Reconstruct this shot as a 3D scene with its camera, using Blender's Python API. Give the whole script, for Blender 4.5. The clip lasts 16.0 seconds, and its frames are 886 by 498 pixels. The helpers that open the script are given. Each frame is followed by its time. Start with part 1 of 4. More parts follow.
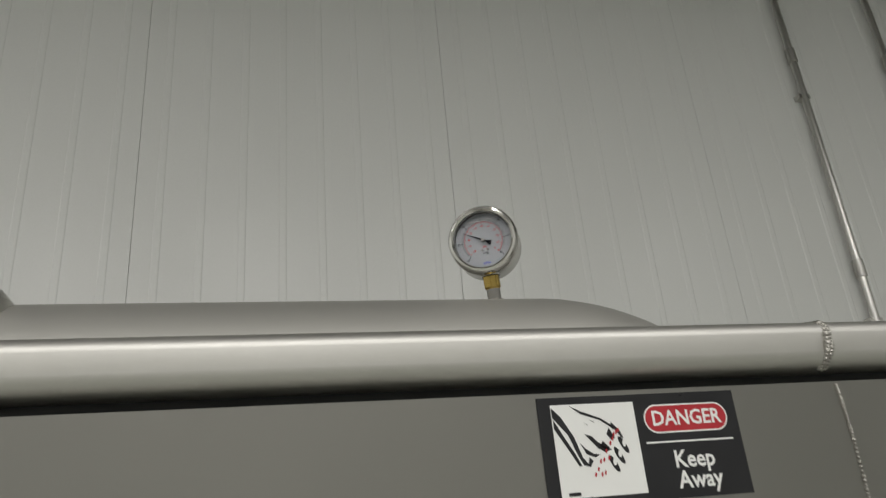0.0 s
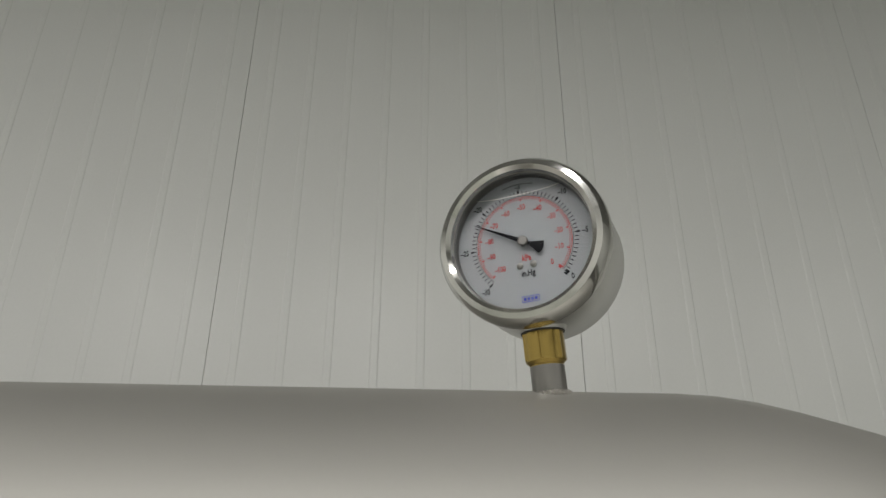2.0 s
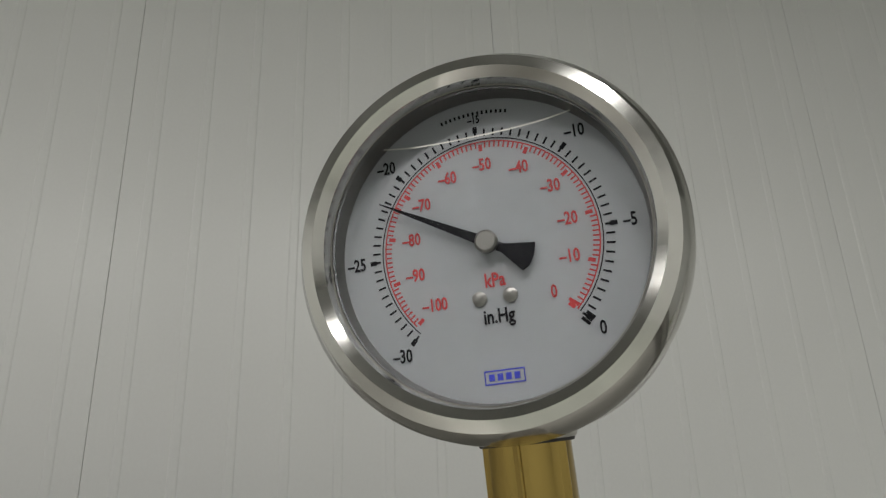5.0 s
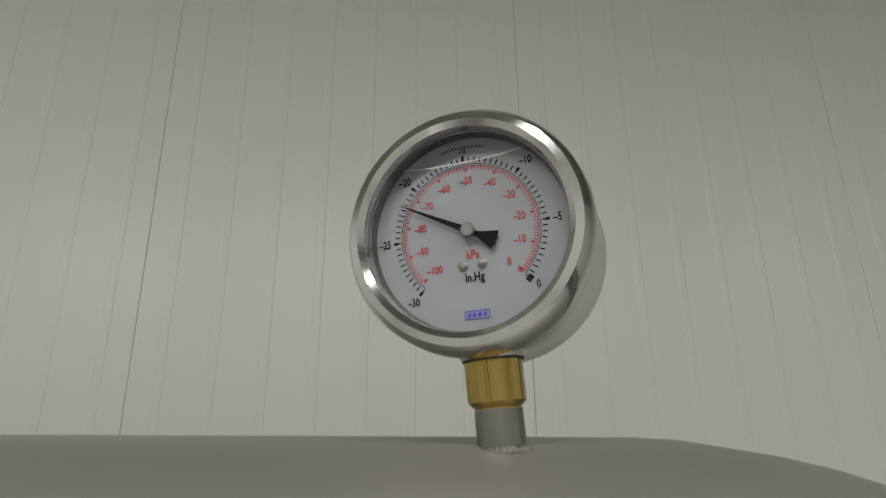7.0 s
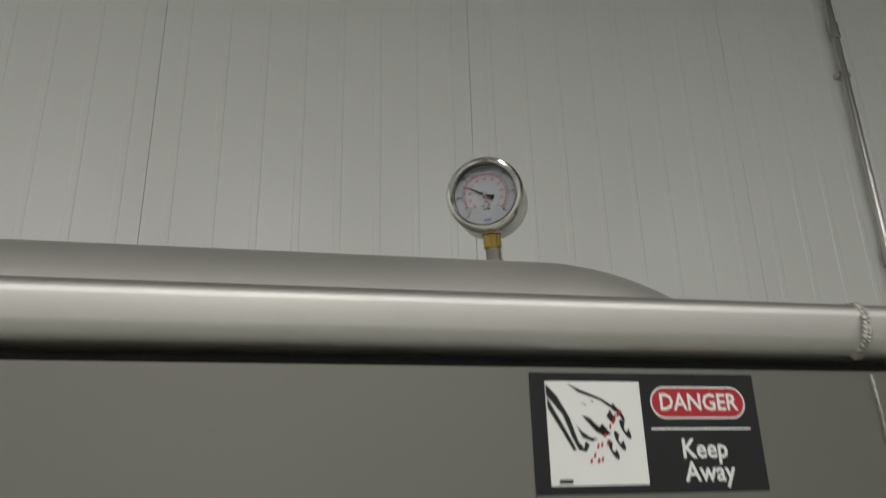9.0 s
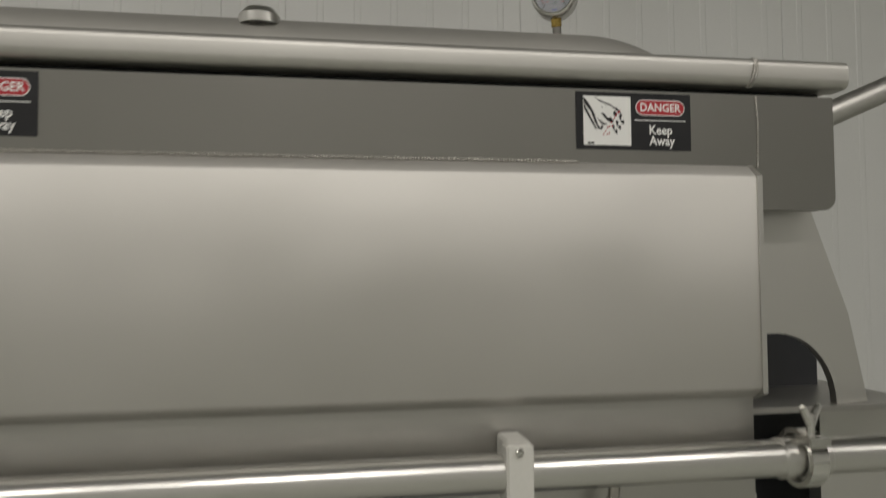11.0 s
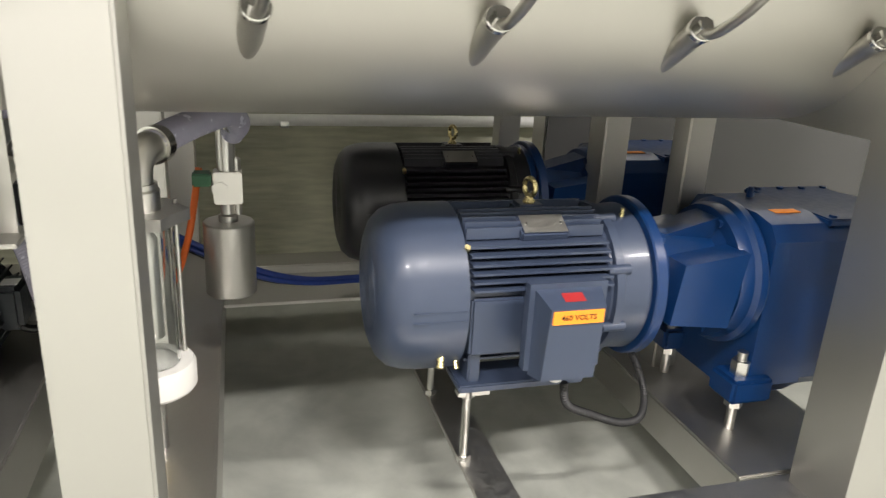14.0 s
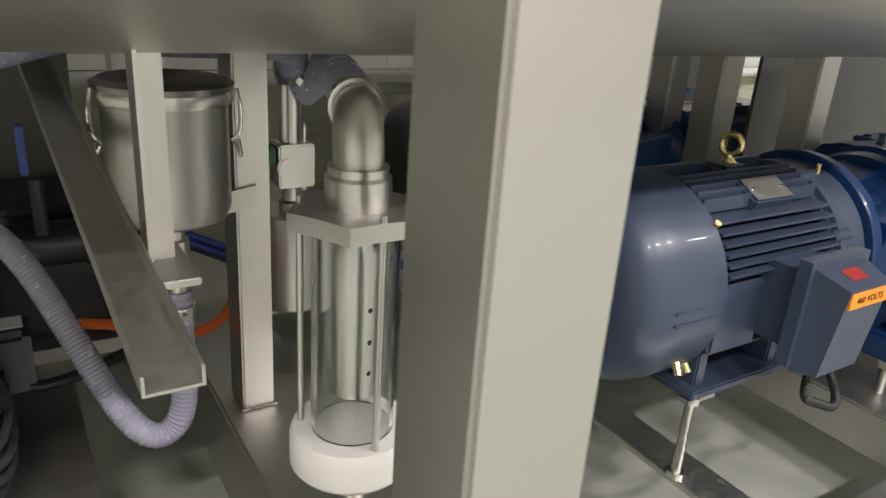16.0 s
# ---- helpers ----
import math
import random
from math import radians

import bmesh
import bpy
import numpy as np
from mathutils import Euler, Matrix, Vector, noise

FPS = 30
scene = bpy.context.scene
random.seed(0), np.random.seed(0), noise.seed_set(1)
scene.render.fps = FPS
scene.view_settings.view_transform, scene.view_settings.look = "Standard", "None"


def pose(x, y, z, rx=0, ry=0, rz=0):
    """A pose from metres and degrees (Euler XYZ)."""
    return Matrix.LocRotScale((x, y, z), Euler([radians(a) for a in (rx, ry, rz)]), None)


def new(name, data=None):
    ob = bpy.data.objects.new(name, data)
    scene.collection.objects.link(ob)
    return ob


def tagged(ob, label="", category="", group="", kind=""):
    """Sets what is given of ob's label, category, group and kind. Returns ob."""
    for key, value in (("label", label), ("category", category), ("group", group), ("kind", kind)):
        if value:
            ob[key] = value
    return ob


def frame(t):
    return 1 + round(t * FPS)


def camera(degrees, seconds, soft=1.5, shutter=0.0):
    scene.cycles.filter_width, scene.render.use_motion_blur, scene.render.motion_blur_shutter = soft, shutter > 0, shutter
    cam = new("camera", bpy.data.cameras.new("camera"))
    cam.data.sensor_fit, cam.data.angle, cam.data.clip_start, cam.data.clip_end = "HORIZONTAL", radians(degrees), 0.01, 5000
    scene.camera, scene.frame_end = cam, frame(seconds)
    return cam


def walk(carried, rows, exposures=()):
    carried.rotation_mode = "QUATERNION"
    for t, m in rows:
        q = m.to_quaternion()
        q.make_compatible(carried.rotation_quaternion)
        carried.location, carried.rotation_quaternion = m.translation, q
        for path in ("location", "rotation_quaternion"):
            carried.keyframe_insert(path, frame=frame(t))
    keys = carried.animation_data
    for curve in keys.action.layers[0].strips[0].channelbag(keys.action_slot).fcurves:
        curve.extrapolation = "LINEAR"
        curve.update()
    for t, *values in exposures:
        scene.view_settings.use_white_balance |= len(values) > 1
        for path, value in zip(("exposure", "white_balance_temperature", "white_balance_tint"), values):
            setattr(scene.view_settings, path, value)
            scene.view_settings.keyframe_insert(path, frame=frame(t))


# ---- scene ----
cam = camera(63.4, 16.0, soft=1.3, shutter=0.4)
PATH = [
    (0, pose(-0.2027, -0.6480, 1.9701, 112.15, 4.70, -12.02)),
    (0.5, pose(-0.1579, -0.5497, 2.0040, 112.95, 3.90, -10.68)),
    (1, pose(-0.1193, -0.4492, 2.0402, 114.06, 2.98, -8.97)),
    (1.5, pose(-0.0744, -0.3319, 2.0846, 115.81, 1.03, -6.10)),
    (2, pose(-0.0476, -0.2684, 2.1196, 115.35, -0.28, -3.02)),
    (2.5, pose(-0.0340, -0.2207, 2.1578, 112.11, -0.30, -2.94)),
    (3, pose(-0.0333, -0.1799, 2.1805, 110.48, 0.67, -5.58)),
    (3.5, pose(-0.0285, -0.1419, 2.1971, 110.26, 2.02, -6.90)),
    (4, pose(-0.0265, -0.1249, 2.2034, 110.16, 2.25, -7.59)),
    (6.5, pose(-0.0347, -0.1575, 2.1850, 110.75, 1.40, -9.38)),
    (7, pose(-0.0329, -0.1936, 2.1697, 111.02, 0.54, -7.09)),
    (7.5, pose(-0.0353, -0.2377, 2.1347, 114.10, 0.34, -6.21)),
    (8, pose(-0.0550, -0.3007, 2.0971, 114.86, 0.63, -8.75)),
    (8.5, pose(-0.1006, -0.4452, 2.0402, 112.58, 1.05, -10.79)),
    (9, pose(-0.1659, -0.5872, 1.9833, 109.48, 1.34, -11.60)),
    (9.2, pose(-0.2006, -0.6467, 1.9555, 108.10, 1.69, -11.90)),
    (11.3, pose(-0.4087, -1.1483, 1.7130, 91.90, 0.06, -8.93)),
    (11.5, pose(-0.4500, -1.1957, 1.6298, 92.61, -0.34, -8.68)),
    (12, pose(-0.5529, -1.2693, 1.5553, 85.66, -0.96, -7.59)),
    (12.5, pose(-0.7003, -1.3253, 1.4873, 79.80, -1.39, -10.96)),
    (13, pose(-0.8233, -1.3098, 1.4345, 74.68, -1.40, -12.45)),
    (13.5, pose(-0.9857, -1.2094, 1.3760, 70.47, -1.78, -13.57)),
    (14, pose(-1.1681, -1.1145, 1.3468, 71.39, -2.92, -15.53)),
    (14.5, pose(-1.3960, -1.0013, 1.3172, 71.86, -3.66, -19.88)),
    (15, pose(-1.5547, -0.8119, 1.2778, 70.73, -3.63, -22.02)),
    (15.5, pose(-1.6678, -0.6044, 1.2532, 69.34, -3.54, -24.69)),
    (16, pose(-1.7688, -0.4283, 1.2196, 69.19, -3.78, -31.30)),
]
walk(cam, PATH, exposures=[(0.0, -0.42, 6500, 10), (2.0, -0.38, 6500, 10), (4.0, -0.48, 6500, 10), (7.0, -0.42, 6500, 10), (9.2, -0.62, 6500, 10), (11.4, -0.8, 6800, 12), (12.0, -0.2, 6800, 14), (12.5, 0.7, 6700, 14), (13.0, 1.1, 6700, 13), (13.5, 1.35, 6700, 13), (14.0, 1.3, 6700, 14), (14.5, 1.2, 6700, 14), (16.0, 0.75, 6700, 14)])

# ---------------- world and lamps ----------------
world = bpy.data.worlds.new("hall_air")
world.use_nodes = True
world.node_tree.nodes["Background"].inputs[0].default_value = (0.8, 0.85, 1.0, 1)
world.node_tree.nodes["Background"].inputs[1].default_value = 0.02
scene.world = world

# All out of view; the last three are fills added beyond the mixer's ends.
LAMPS = [(-3.2, -3.8, 130.0), (-0.5, -3.8, 130.0), (2.2, -3.8, 130.0), (5.6, -3.8, 80.0), (-6.0, -3.8, 60.0), (-6.0, 0.6, 60.0)]


# ---------------- materials ----------------
def material(name, base, rough=0.5, metal=0.0, vary=0.12, grain=40.0, bump=0.0, stretch=(1, 1, 1), big=2.5, rvary=0.08, coat=0.0, wave=0.0):
    m = bpy.data.materials.new(name)
    m.use_nodes = True
    nt = m.node_tree
    b = nt.nodes["Principled BSDF"]
    tc = nt.nodes.new("ShaderNodeTexCoord")
    mp = nt.nodes.new("ShaderNodeMapping")
    mp.inputs["Scale"].default_value = stretch
    nt.links.new(tc.outputs["Object"], mp.inputs["Vector"])
    fine, wide = nt.nodes.new("ShaderNodeTexNoise"), nt.nodes.new("ShaderNodeTexNoise")
    fine.inputs["Scale"].default_value, fine.inputs["Detail"].default_value = grain, 6
    wide.inputs["Scale"].default_value, wide.inputs["Detail"].default_value = big, 4
    nt.links.new(mp.outputs[0], fine.inputs["Vector"])
    nt.links.new(tc.outputs["Object"], wide.inputs["Vector"])
    mix = nt.nodes.new("ShaderNodeMath")
    mix.operation = "ADD"
    nt.links.new(fine.outputs["Fac"], mix.inputs[0])
    nt.links.new(wide.outputs["Fac"], mix.inputs[1])
    ramp = nt.nodes.new("ShaderNodeMapRange")
    ramp.inputs["From Min"].default_value, ramp.inputs["From Max"].default_value = 0.6, 1.4
    ramp.inputs["To Min"].default_value, ramp.inputs["To Max"].default_value = 1 - vary, 1 + vary
    nt.links.new(mix.outputs[0], ramp.inputs["Value"])
    col = nt.nodes.new("ShaderNodeVectorMath")
    col.operation = "SCALE"
    col.inputs[0].default_value = base
    nt.links.new(ramp.outputs[0], col.inputs["Scale"])
    nt.links.new(col.outputs[0], b.inputs["Base Color"])
    rr = nt.nodes.new("ShaderNodeMapRange")
    rr.inputs["From Min"].default_value, rr.inputs["From Max"].default_value = 0.3, 0.7
    rr.inputs["To Min"].default_value, rr.inputs["To Max"].default_value = max(0.02, rough - rvary), min(1, rough + rvary)
    nt.links.new(fine.outputs["Fac"], rr.inputs["Value"])
    nt.links.new(rr.outputs[0], b.inputs["Roughness"])
    b.inputs["Metallic"].default_value = metal
    b.inputs["Coat Weight"].default_value = coat
    if bump:
        bp = nt.nodes.new("ShaderNodeBump")
        bp.inputs["Strength"].default_value, bp.inputs["Distance"].default_value = bump, 0.002
        nt.links.new(fine.outputs["Fac"], bp.inputs["Height"])
        nt.links.new(bp.outputs[0], b.inputs["Normal"])
        if wave:
            sheet, bw = nt.nodes.new("ShaderNodeTexNoise"), nt.nodes.new("ShaderNodeBump")
            sheet.inputs["Scale"].default_value, sheet.inputs["Detail"].default_value = 3.2, 1
            nt.links.new(tc.outputs["Object"], sheet.inputs["Vector"])
            bw.inputs["Strength"].default_value, bw.inputs["Distance"].default_value = 1.0, wave
            nt.links.new(sheet.outputs["Fac"], bw.inputs["Height"])
            nt.links.new(bp.outputs[0], bw.inputs["Normal"])
            nt.links.new(bw.outputs[0], b.inputs["Normal"])
    return m


def glassy(name, tint, rough=0.03, ior=1.45):
    m = bpy.data.materials.new(name)
    m.use_nodes = True
    b = m.node_tree.nodes["Principled BSDF"]
    b.inputs["Base Color"].default_value = (*tint, 1)
    b.inputs["Transmission Weight"].default_value, b.inputs["Roughness"].default_value, b.inputs["IOR"].default_value = 1.0, rough, ior
    return m


STEEL = material("brushed_stainless", (0.47, 0.46, 0.435), 0.40, 1.0, 0.012, 500, 0.01, (0.02, 1, 1), 1.2, 0.02, wave=0.01)
# darker STEEL copy: the upper band's shade and dark reflections are in the colour
STEEL_SHADE = material("shaded_band_stainless", (0.30, 0.292, 0.272), 0.32, 1.0, 0.006, 420, 0.0004, (0.05, 1, 1), 1.2, 0.004, wave=0.010)
JACKET = material("satin_jacket_sheet", (0.585, 0.572, 0.543), 0.60, 1.0, 0.05, 700, 0.03, (1, 1, 1), 1.6, 0.05, wave=0.024)
STEEL_V = material("brushed_stainless_upright", (0.58, 0.57, 0.54), 0.40, 1.0, 0.015, 500, 0.03, (1, 1, 0.02), 1.2, 0.03, wave=0.01)
BEAD = material("bead_blasted_stainless", (0.59, 0.575, 0.535), 0.42, 1.0, 0.03, 900, 0.03, (1, 1, 1), 1.5, 0.03)
BEAM = material("mill_stainless", (0.54, 0.53, 0.50), 0.42, 1.0, 0.08, 90, 0.06)
POLISH = material("polished_stainless", (0.66, 0.65, 0.62), 0.14, 1.0, 0.03, 50)
LIDSHEET = material("satin_lid_sheet", (0.50, 0.49, 0.46), 0.62, 1.0, 0.03, 600, 0.02, (1, 1, 1), 1.6, 0.03)
RIM = material("satin_rim_tube", (0.52, 0.51, 0.48), 0.50, 1.0, 0.03, 500, 0.02, (0.3, 1, 1), 1.4, 0.03, wave=0.006)
SATIN = material("satin_stainless", (0.60, 0.59, 0.56), 0.30, 1.0, 0.02, 300, 0.0, (1, 1, 1), 2.5, 0.02)
WELD = material("weld_bead", (0.38, 0.365, 0.335), 0.5, 1.0, 0.15, 300, 0.4)
PANEL = material("white_wall_panel", (0.78, 0.785, 0.765), 0.33, 0.0, 0.02, 95, 0.16, (1, 1, 0.7), 1.0, 0.04)
GROOVE = material("panel_joint_sealant", (0.58, 0.58, 0.56), 0.7)
CEIL = material("dark_unseen_ceiling", (0.22, 0.22, 0.21), 0.5, 0.0, 0.03)
CONC_W = material("board_marked_concrete", (0.45, 0.45, 0.34), 0.8, 0.0, 0.34, 14, 0.5, (0.4, 1, 3), 2.2)
PIPE_W = material("white_pipe_paint", (0.78, 0.78, 0.75), 0.4, 0.0, 0.05)
MOTOR = material("blue_grey_enamel", (0.042, 0.058, 0.098), 0.36, 0.0, 0.08, 400, 0.05, (1, 1, 1), 3.0, 0.05, 0.12)
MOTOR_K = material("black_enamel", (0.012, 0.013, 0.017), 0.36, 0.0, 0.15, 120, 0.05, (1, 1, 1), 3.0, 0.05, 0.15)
PUMP = material("grey_green_enamel", (0.032, 0.040, 0.045), 0.38, 0.0, 0.08, 120, 0.05)
BLUE = material("gearbox_blue_paint", (0.0025, 0.029, 0.112), 0.32, 0.0, 0.06, 60, 0.04, (1, 1, 1), 4.0, 0.04, 0.2)
BRASS = material("brass", (0.42, 0.30, 0.09), 0.20, 1.0, 0.08, 90)
GOLD = material("yellow_zinc", (0.68, 0.58, 0.30), 0.28, 1.0, 0.08, 90)
BLOCK = material("matt_cast_block", (0.70, 0.69, 0.65), 0.5, 0.35, 0.05, 160, 0.05)
NIPPLE = material("turned_steel_fitting", (0.42, 0.40, 0.37), 0.18, 1.0, 0.05, 120)
# steel plates at the back; their dimness is put into this dark base
SHIELD = material("dimmed_back_plate", (0.075, 0.075, 0.072), 0.5, 0.0, 0.08, 90, 0.04)
LID_D = material("darkened_stainless", (0.26, 0.25, 0.235), 0.36, 1.0, 0.05, 120, 0.03)
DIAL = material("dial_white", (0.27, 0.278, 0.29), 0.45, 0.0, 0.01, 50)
INK = material("black_ink", (0.008, 0.008, 0.010), 0.75)
INK.node_tree.nodes["Principled BSDF"].inputs["Specular IOR Level"].default_value = 0.15
RED = material("red_ink", (0.36, 0.022, 0.024), 0.5)
BLUEINK = material("blue_ink", (0.02, 0.03, 0.36), 0.5)
SIGN_K = material("sign_black_vinyl", (0.010, 0.010, 0.012), 0.35)
SIGN_W = material("sign_white_vinyl", (0.80, 0.80, 0.78), 0.38, 0.0, 0.02)
SIGN_R = material("sign_red_vinyl", (0.42, 0.02, 0.03), 0.38)
ORANGE = material("orange_label", (0.95, 0.30, 0.02), 0.5, 0.0, 0.03)
ORANGE_H = material("orange_air_hose", (0.80, 0.16, 0.03), 0.4)
NAVY = material("blue_cable_sheath", (0.015, 0.05, 0.30), 0.4)
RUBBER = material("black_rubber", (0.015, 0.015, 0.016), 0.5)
WHITE_P = material("white_plastic", (0.78, 0.77, 0.73), 0.4, 0.0, 0.04)
YELLOW = material("yellow_plastic", (0.85, 0.62, 0.02), 0.45)
GREEN = material("green_valve_plastic", (0.02, 0.12, 0.05), 0.4)
GLASS = glassy("sight_glass", (0.95, 0.97, 0.96))
WINDOW = glassy("gauge_window_glass", (0.90, 0.91, 0.92), 0.0, 1.1)
HOSE = material("clear_ribbed_hose", (0.47, 0.46, 0.58), 0.22, 0.0, 0.03, 30)
HOSE.node_tree.nodes["Principled BSDF"].inputs["Transmission Weight"].default_value = 0.25
GLOW = bpy.data.materials.new("lamp_diffuser")
GLOW.use_nodes = True
GLOW.node_tree.nodes["Principled BSDF"].inputs["Emission Color"].default_value = (1, 0.96, 0.88, 1)
GLOW.node_tree.nodes["Principled BSDF"].inputs["Emission Strength"].default_value = 3.0


def floor_material():
    """Sealed concrete: cloudy tone, dark blotches and a few small spots."""
    m = material("stained_concrete_floor", (0.47, 0.485, 0.435), 0.42, 0.0, 0.09, 14, 0.05, (1, 1, 1), 2.2, 0.12)
    nt = m.node_tree
    b = nt.nodes["Principled BSDF"]
    tc = nt.nodes.new("ShaderNodeTexCoord")
    old = b.inputs["Base Color"].links[0].from_socket
    blot, spot = nt.nodes.new("ShaderNodeTexNoise"), nt.nodes.new("ShaderNodeTexVoronoi")
    blot.inputs["Scale"].default_value, blot.inputs["Detail"].default_value, blot.inputs["Distortion"].default_value = 3.2, 9, 0.35
    spot.inputs["Scale"].default_value = 3.3
    nt.links.new(tc.outputs["Object"], blot.inputs["Vector"])
    nt.links.new(tc.outputs["Object"], spot.inputs["Vector"])
    r1, r2 = nt.nodes.new("ShaderNodeMapRange"), nt.nodes.new("ShaderNodeMapRange")
    r1.inputs["From Min"].default_value, r1.inputs["From Max"].default_value, r1.inputs["To Min"].default_value, r1.inputs["To Max"].default_value = 0.34, 0.58, 0.66, 1.0
    r2.inputs["From Min"].default_value, r2.inputs["From Max"].default_value, r2.inputs["To Min"].default_value, r2.inputs["To Max"].default_value = 0.05, 0.09, 0.4, 1.0
    nt.links.new(blot.outputs["Fac"], r1.inputs["Value"])
    nt.links.new(spot.outputs["Distance"], r2.inputs["Value"])
    mul, sc = nt.nodes.new("ShaderNodeMath"), nt.nodes.new("ShaderNodeVectorMath")
    mul.operation, sc.operation = "MULTIPLY", "SCALE"
    nt.links.new(r1.outputs[0], mul.inputs[0])
    nt.links.new(r2.outputs[0], mul.inputs[1])
    nt.links.new(old, sc.inputs[0])
    nt.links.new(mul.outputs[0], sc.inputs["Scale"])
    nt.links.new(sc.outputs[0], b.inputs["Base Color"])
    return m


FLOOR = floor_material()


# ---------------- mesh helpers ----------------
def part(name, bm, mat, parent=None, label="", smooth=True, bevel=0.0, angle=35):
    if bevel:
        sharp = [e for e in bm.edges if len(e.link_faces) == 2 and e.calc_face_angle(0) > radians(angle)]
        bmesh.ops.bevel(bm, geom=sharp, offset=bevel, segments=2, affect="EDGES", clamp_overlap=True)
    bmesh.ops.recalc_face_normals(bm, faces=bm.faces)
    for f in bm.faces:
        f.smooth = smooth
    if smooth:
        for e in bm.edges:
            if len(e.link_faces) == 2 and e.calc_face_angle(0) > radians(angle):
                e.smooth = False
    me = bpy.data.meshes.new(name)
    bm.to_mesh(me)
    bm.free()
    me.materials.append(mat)
    ob = new(name, me)
    if parent:
        ob.parent = parent
    if label:
        tagged(ob, label)
    return ob


def thing(name, label, category, group="", at=(0, 0, 0), rz=0):
    e = new(name)
    e.matrix_basis = pose(*at, 0, 0, rz)
    return tagged(e, label, category, group)


def solid(*makers):
    bm = bmesh.new()
    for mk in makers:
        mk(bm)
    return bm


def box(x0, x1, y0, y1, z0, z1):
    def mk(bm):
        r = bmesh.ops.create_cube(bm, size=1)
        for v in r["verts"]:
            v.co = Vector(((x0 + x1) / 2 + v.co.x * (x1 - x0), (y0 + y1) / 2 + v.co.y * (y1 - y0), (z0 + z1) / 2 + v.co.z * (z1 - z0)))
    return mk


def rod(p, q, r0, r1=None, seg=24):
    def mk(bm):
        a, b = Vector(p), Vector(q)
        m = Matrix.Translation((a + b) / 2) @ (b - a).to_track_quat("Z", "Y").to_matrix().to_4x4()
        bmesh.ops.create_cone(bm, cap_ends=True, segments=seg, radius1=r0, radius2=r0 if r1 is None else r1, depth=(b - a).length, matrix=m)
    return mk


def prism(poly, axis, a, b):
    """poly in the two other axes (x: y,z; y: x,z; z: x,y), from a to b."""
    def mk(bm):
        def at(u, v, w):
            return {"x": (w, u, v), "y": (u, w, v), "z": (u, v, w)}[axis]
        lo = [bm.verts.new(at(u, v, a)) for u, v in poly]
        hi = [bm.verts.new(at(u, v, b)) for u, v in poly]
        bm.faces.new(lo)
        bm.faces.new(hi[::-1])
        n = len(poly)
        for i in range(n):
            bm.faces.new((lo[i], hi[i], hi[(i + 1) % n], lo[(i + 1) % n]))
    return mk


def lathe(profile, origin, axis, seg=48, close=False):
    """profile of (along, radius) turned round the axis through origin."""
    def mk(bm):
        m = Matrix.Translation(origin) @ Vector(axis).to_track_quat("Z", "Y").to_matrix().to_4x4()
        rings = []
        for h, r in profile:
            if r < 1e-6:
                rings.append([bm.verts.new(m @ Vector((0, 0, h)))])
            else:
                rings.append([bm.verts.new(m @ Vector((r * math.cos(2 * math.pi * i / seg), r * math.sin(2 * math.pi * i / seg), h))) for i in range(seg)])
        pairs = list(zip(rings, rings[1:])) + ([(rings[-1], rings[0])] if close else [])
        for a, b in pairs:
            for i in range(seg):
                j = (i + 1) % seg
                q = [a[i % len(a)], a[j % len(a)], b[j % len(b)], b[i % len(b)]]
                q = list(dict.fromkeys(q))
                if len(q) > 2:
                    bm.faces.new(q)
        if not close:
            for ring in (rings[0], rings[-1]):
                if len(ring) > 2:
                    bm.faces.new(ring)
    return mk


def spline(points, n=8):
    pts = [Vector(p) for p in points]
    out = []
    for i in range(len(pts) - 1):
        p0, p1, p2, p3 = pts[max(i - 1, 0)], pts[i], pts[i + 1], pts[min(i + 2, len(pts) - 1)]
        for k in range(n):
            t = k / n
            out.append(0.5 * ((2 * p1) + (p2 - p0) * t + (2 * p0 - 5 * p1 + 4 * p2 - p3) * t * t + (3 * p1 - p0 - 3 * p2 + p3) * t ** 3))
    return out + [pts[-1]]


def tube(points, radius, seg=16, n=8, ribs=0.0, pitch=0.012):
    def mk(bm):
        path = spline(points, n) if n > 1 else [Vector(p) for p in points]
        if ribs:
            fine, total = [path[0]], 0.0
            for a, b in zip(path, path[1:]):
                k = max(1, int((b - a).length / (pitch / 4)))
                fine += [a.lerp(b, (i + 1) / k) for i in range(k)]
            path = fine
        up = Vector((0.3, 0.2, 0.93)).normalized()
        rings = []
        for i, p in enumerate(path):
            d = (path[min(i + 1, len(path) - 1)] - path[max(i - 1, 0)]).normalized()
            u = (up - d * up.dot(d)).normalized()
            up = u
            v = d.cross(u)
            r = radius + (ribs * (1 if (i // 2) % 2 else -1) if ribs else 0)
            rings.append([bm.verts.new(p + r * (math.cos(2 * math.pi * k / seg) * u + math.sin(2 * math.pi * k / seg) * v)) for k in range(seg)])
        for a, b in zip(rings, rings[1:]):
            for k in range(seg):
                bm.faces.new((a[k], a[(k + 1) % seg], b[(k + 1) % seg], b[k]))
        bm.faces.new(rings[0][::-1])
        bm.faces.new(rings[-1])
    return mk


def bolt(p, d, r=0.009, h=0.008):
    d = Vector(d).normalized()
    return rod(p, Vector(p) + d * h, r, r, 6)


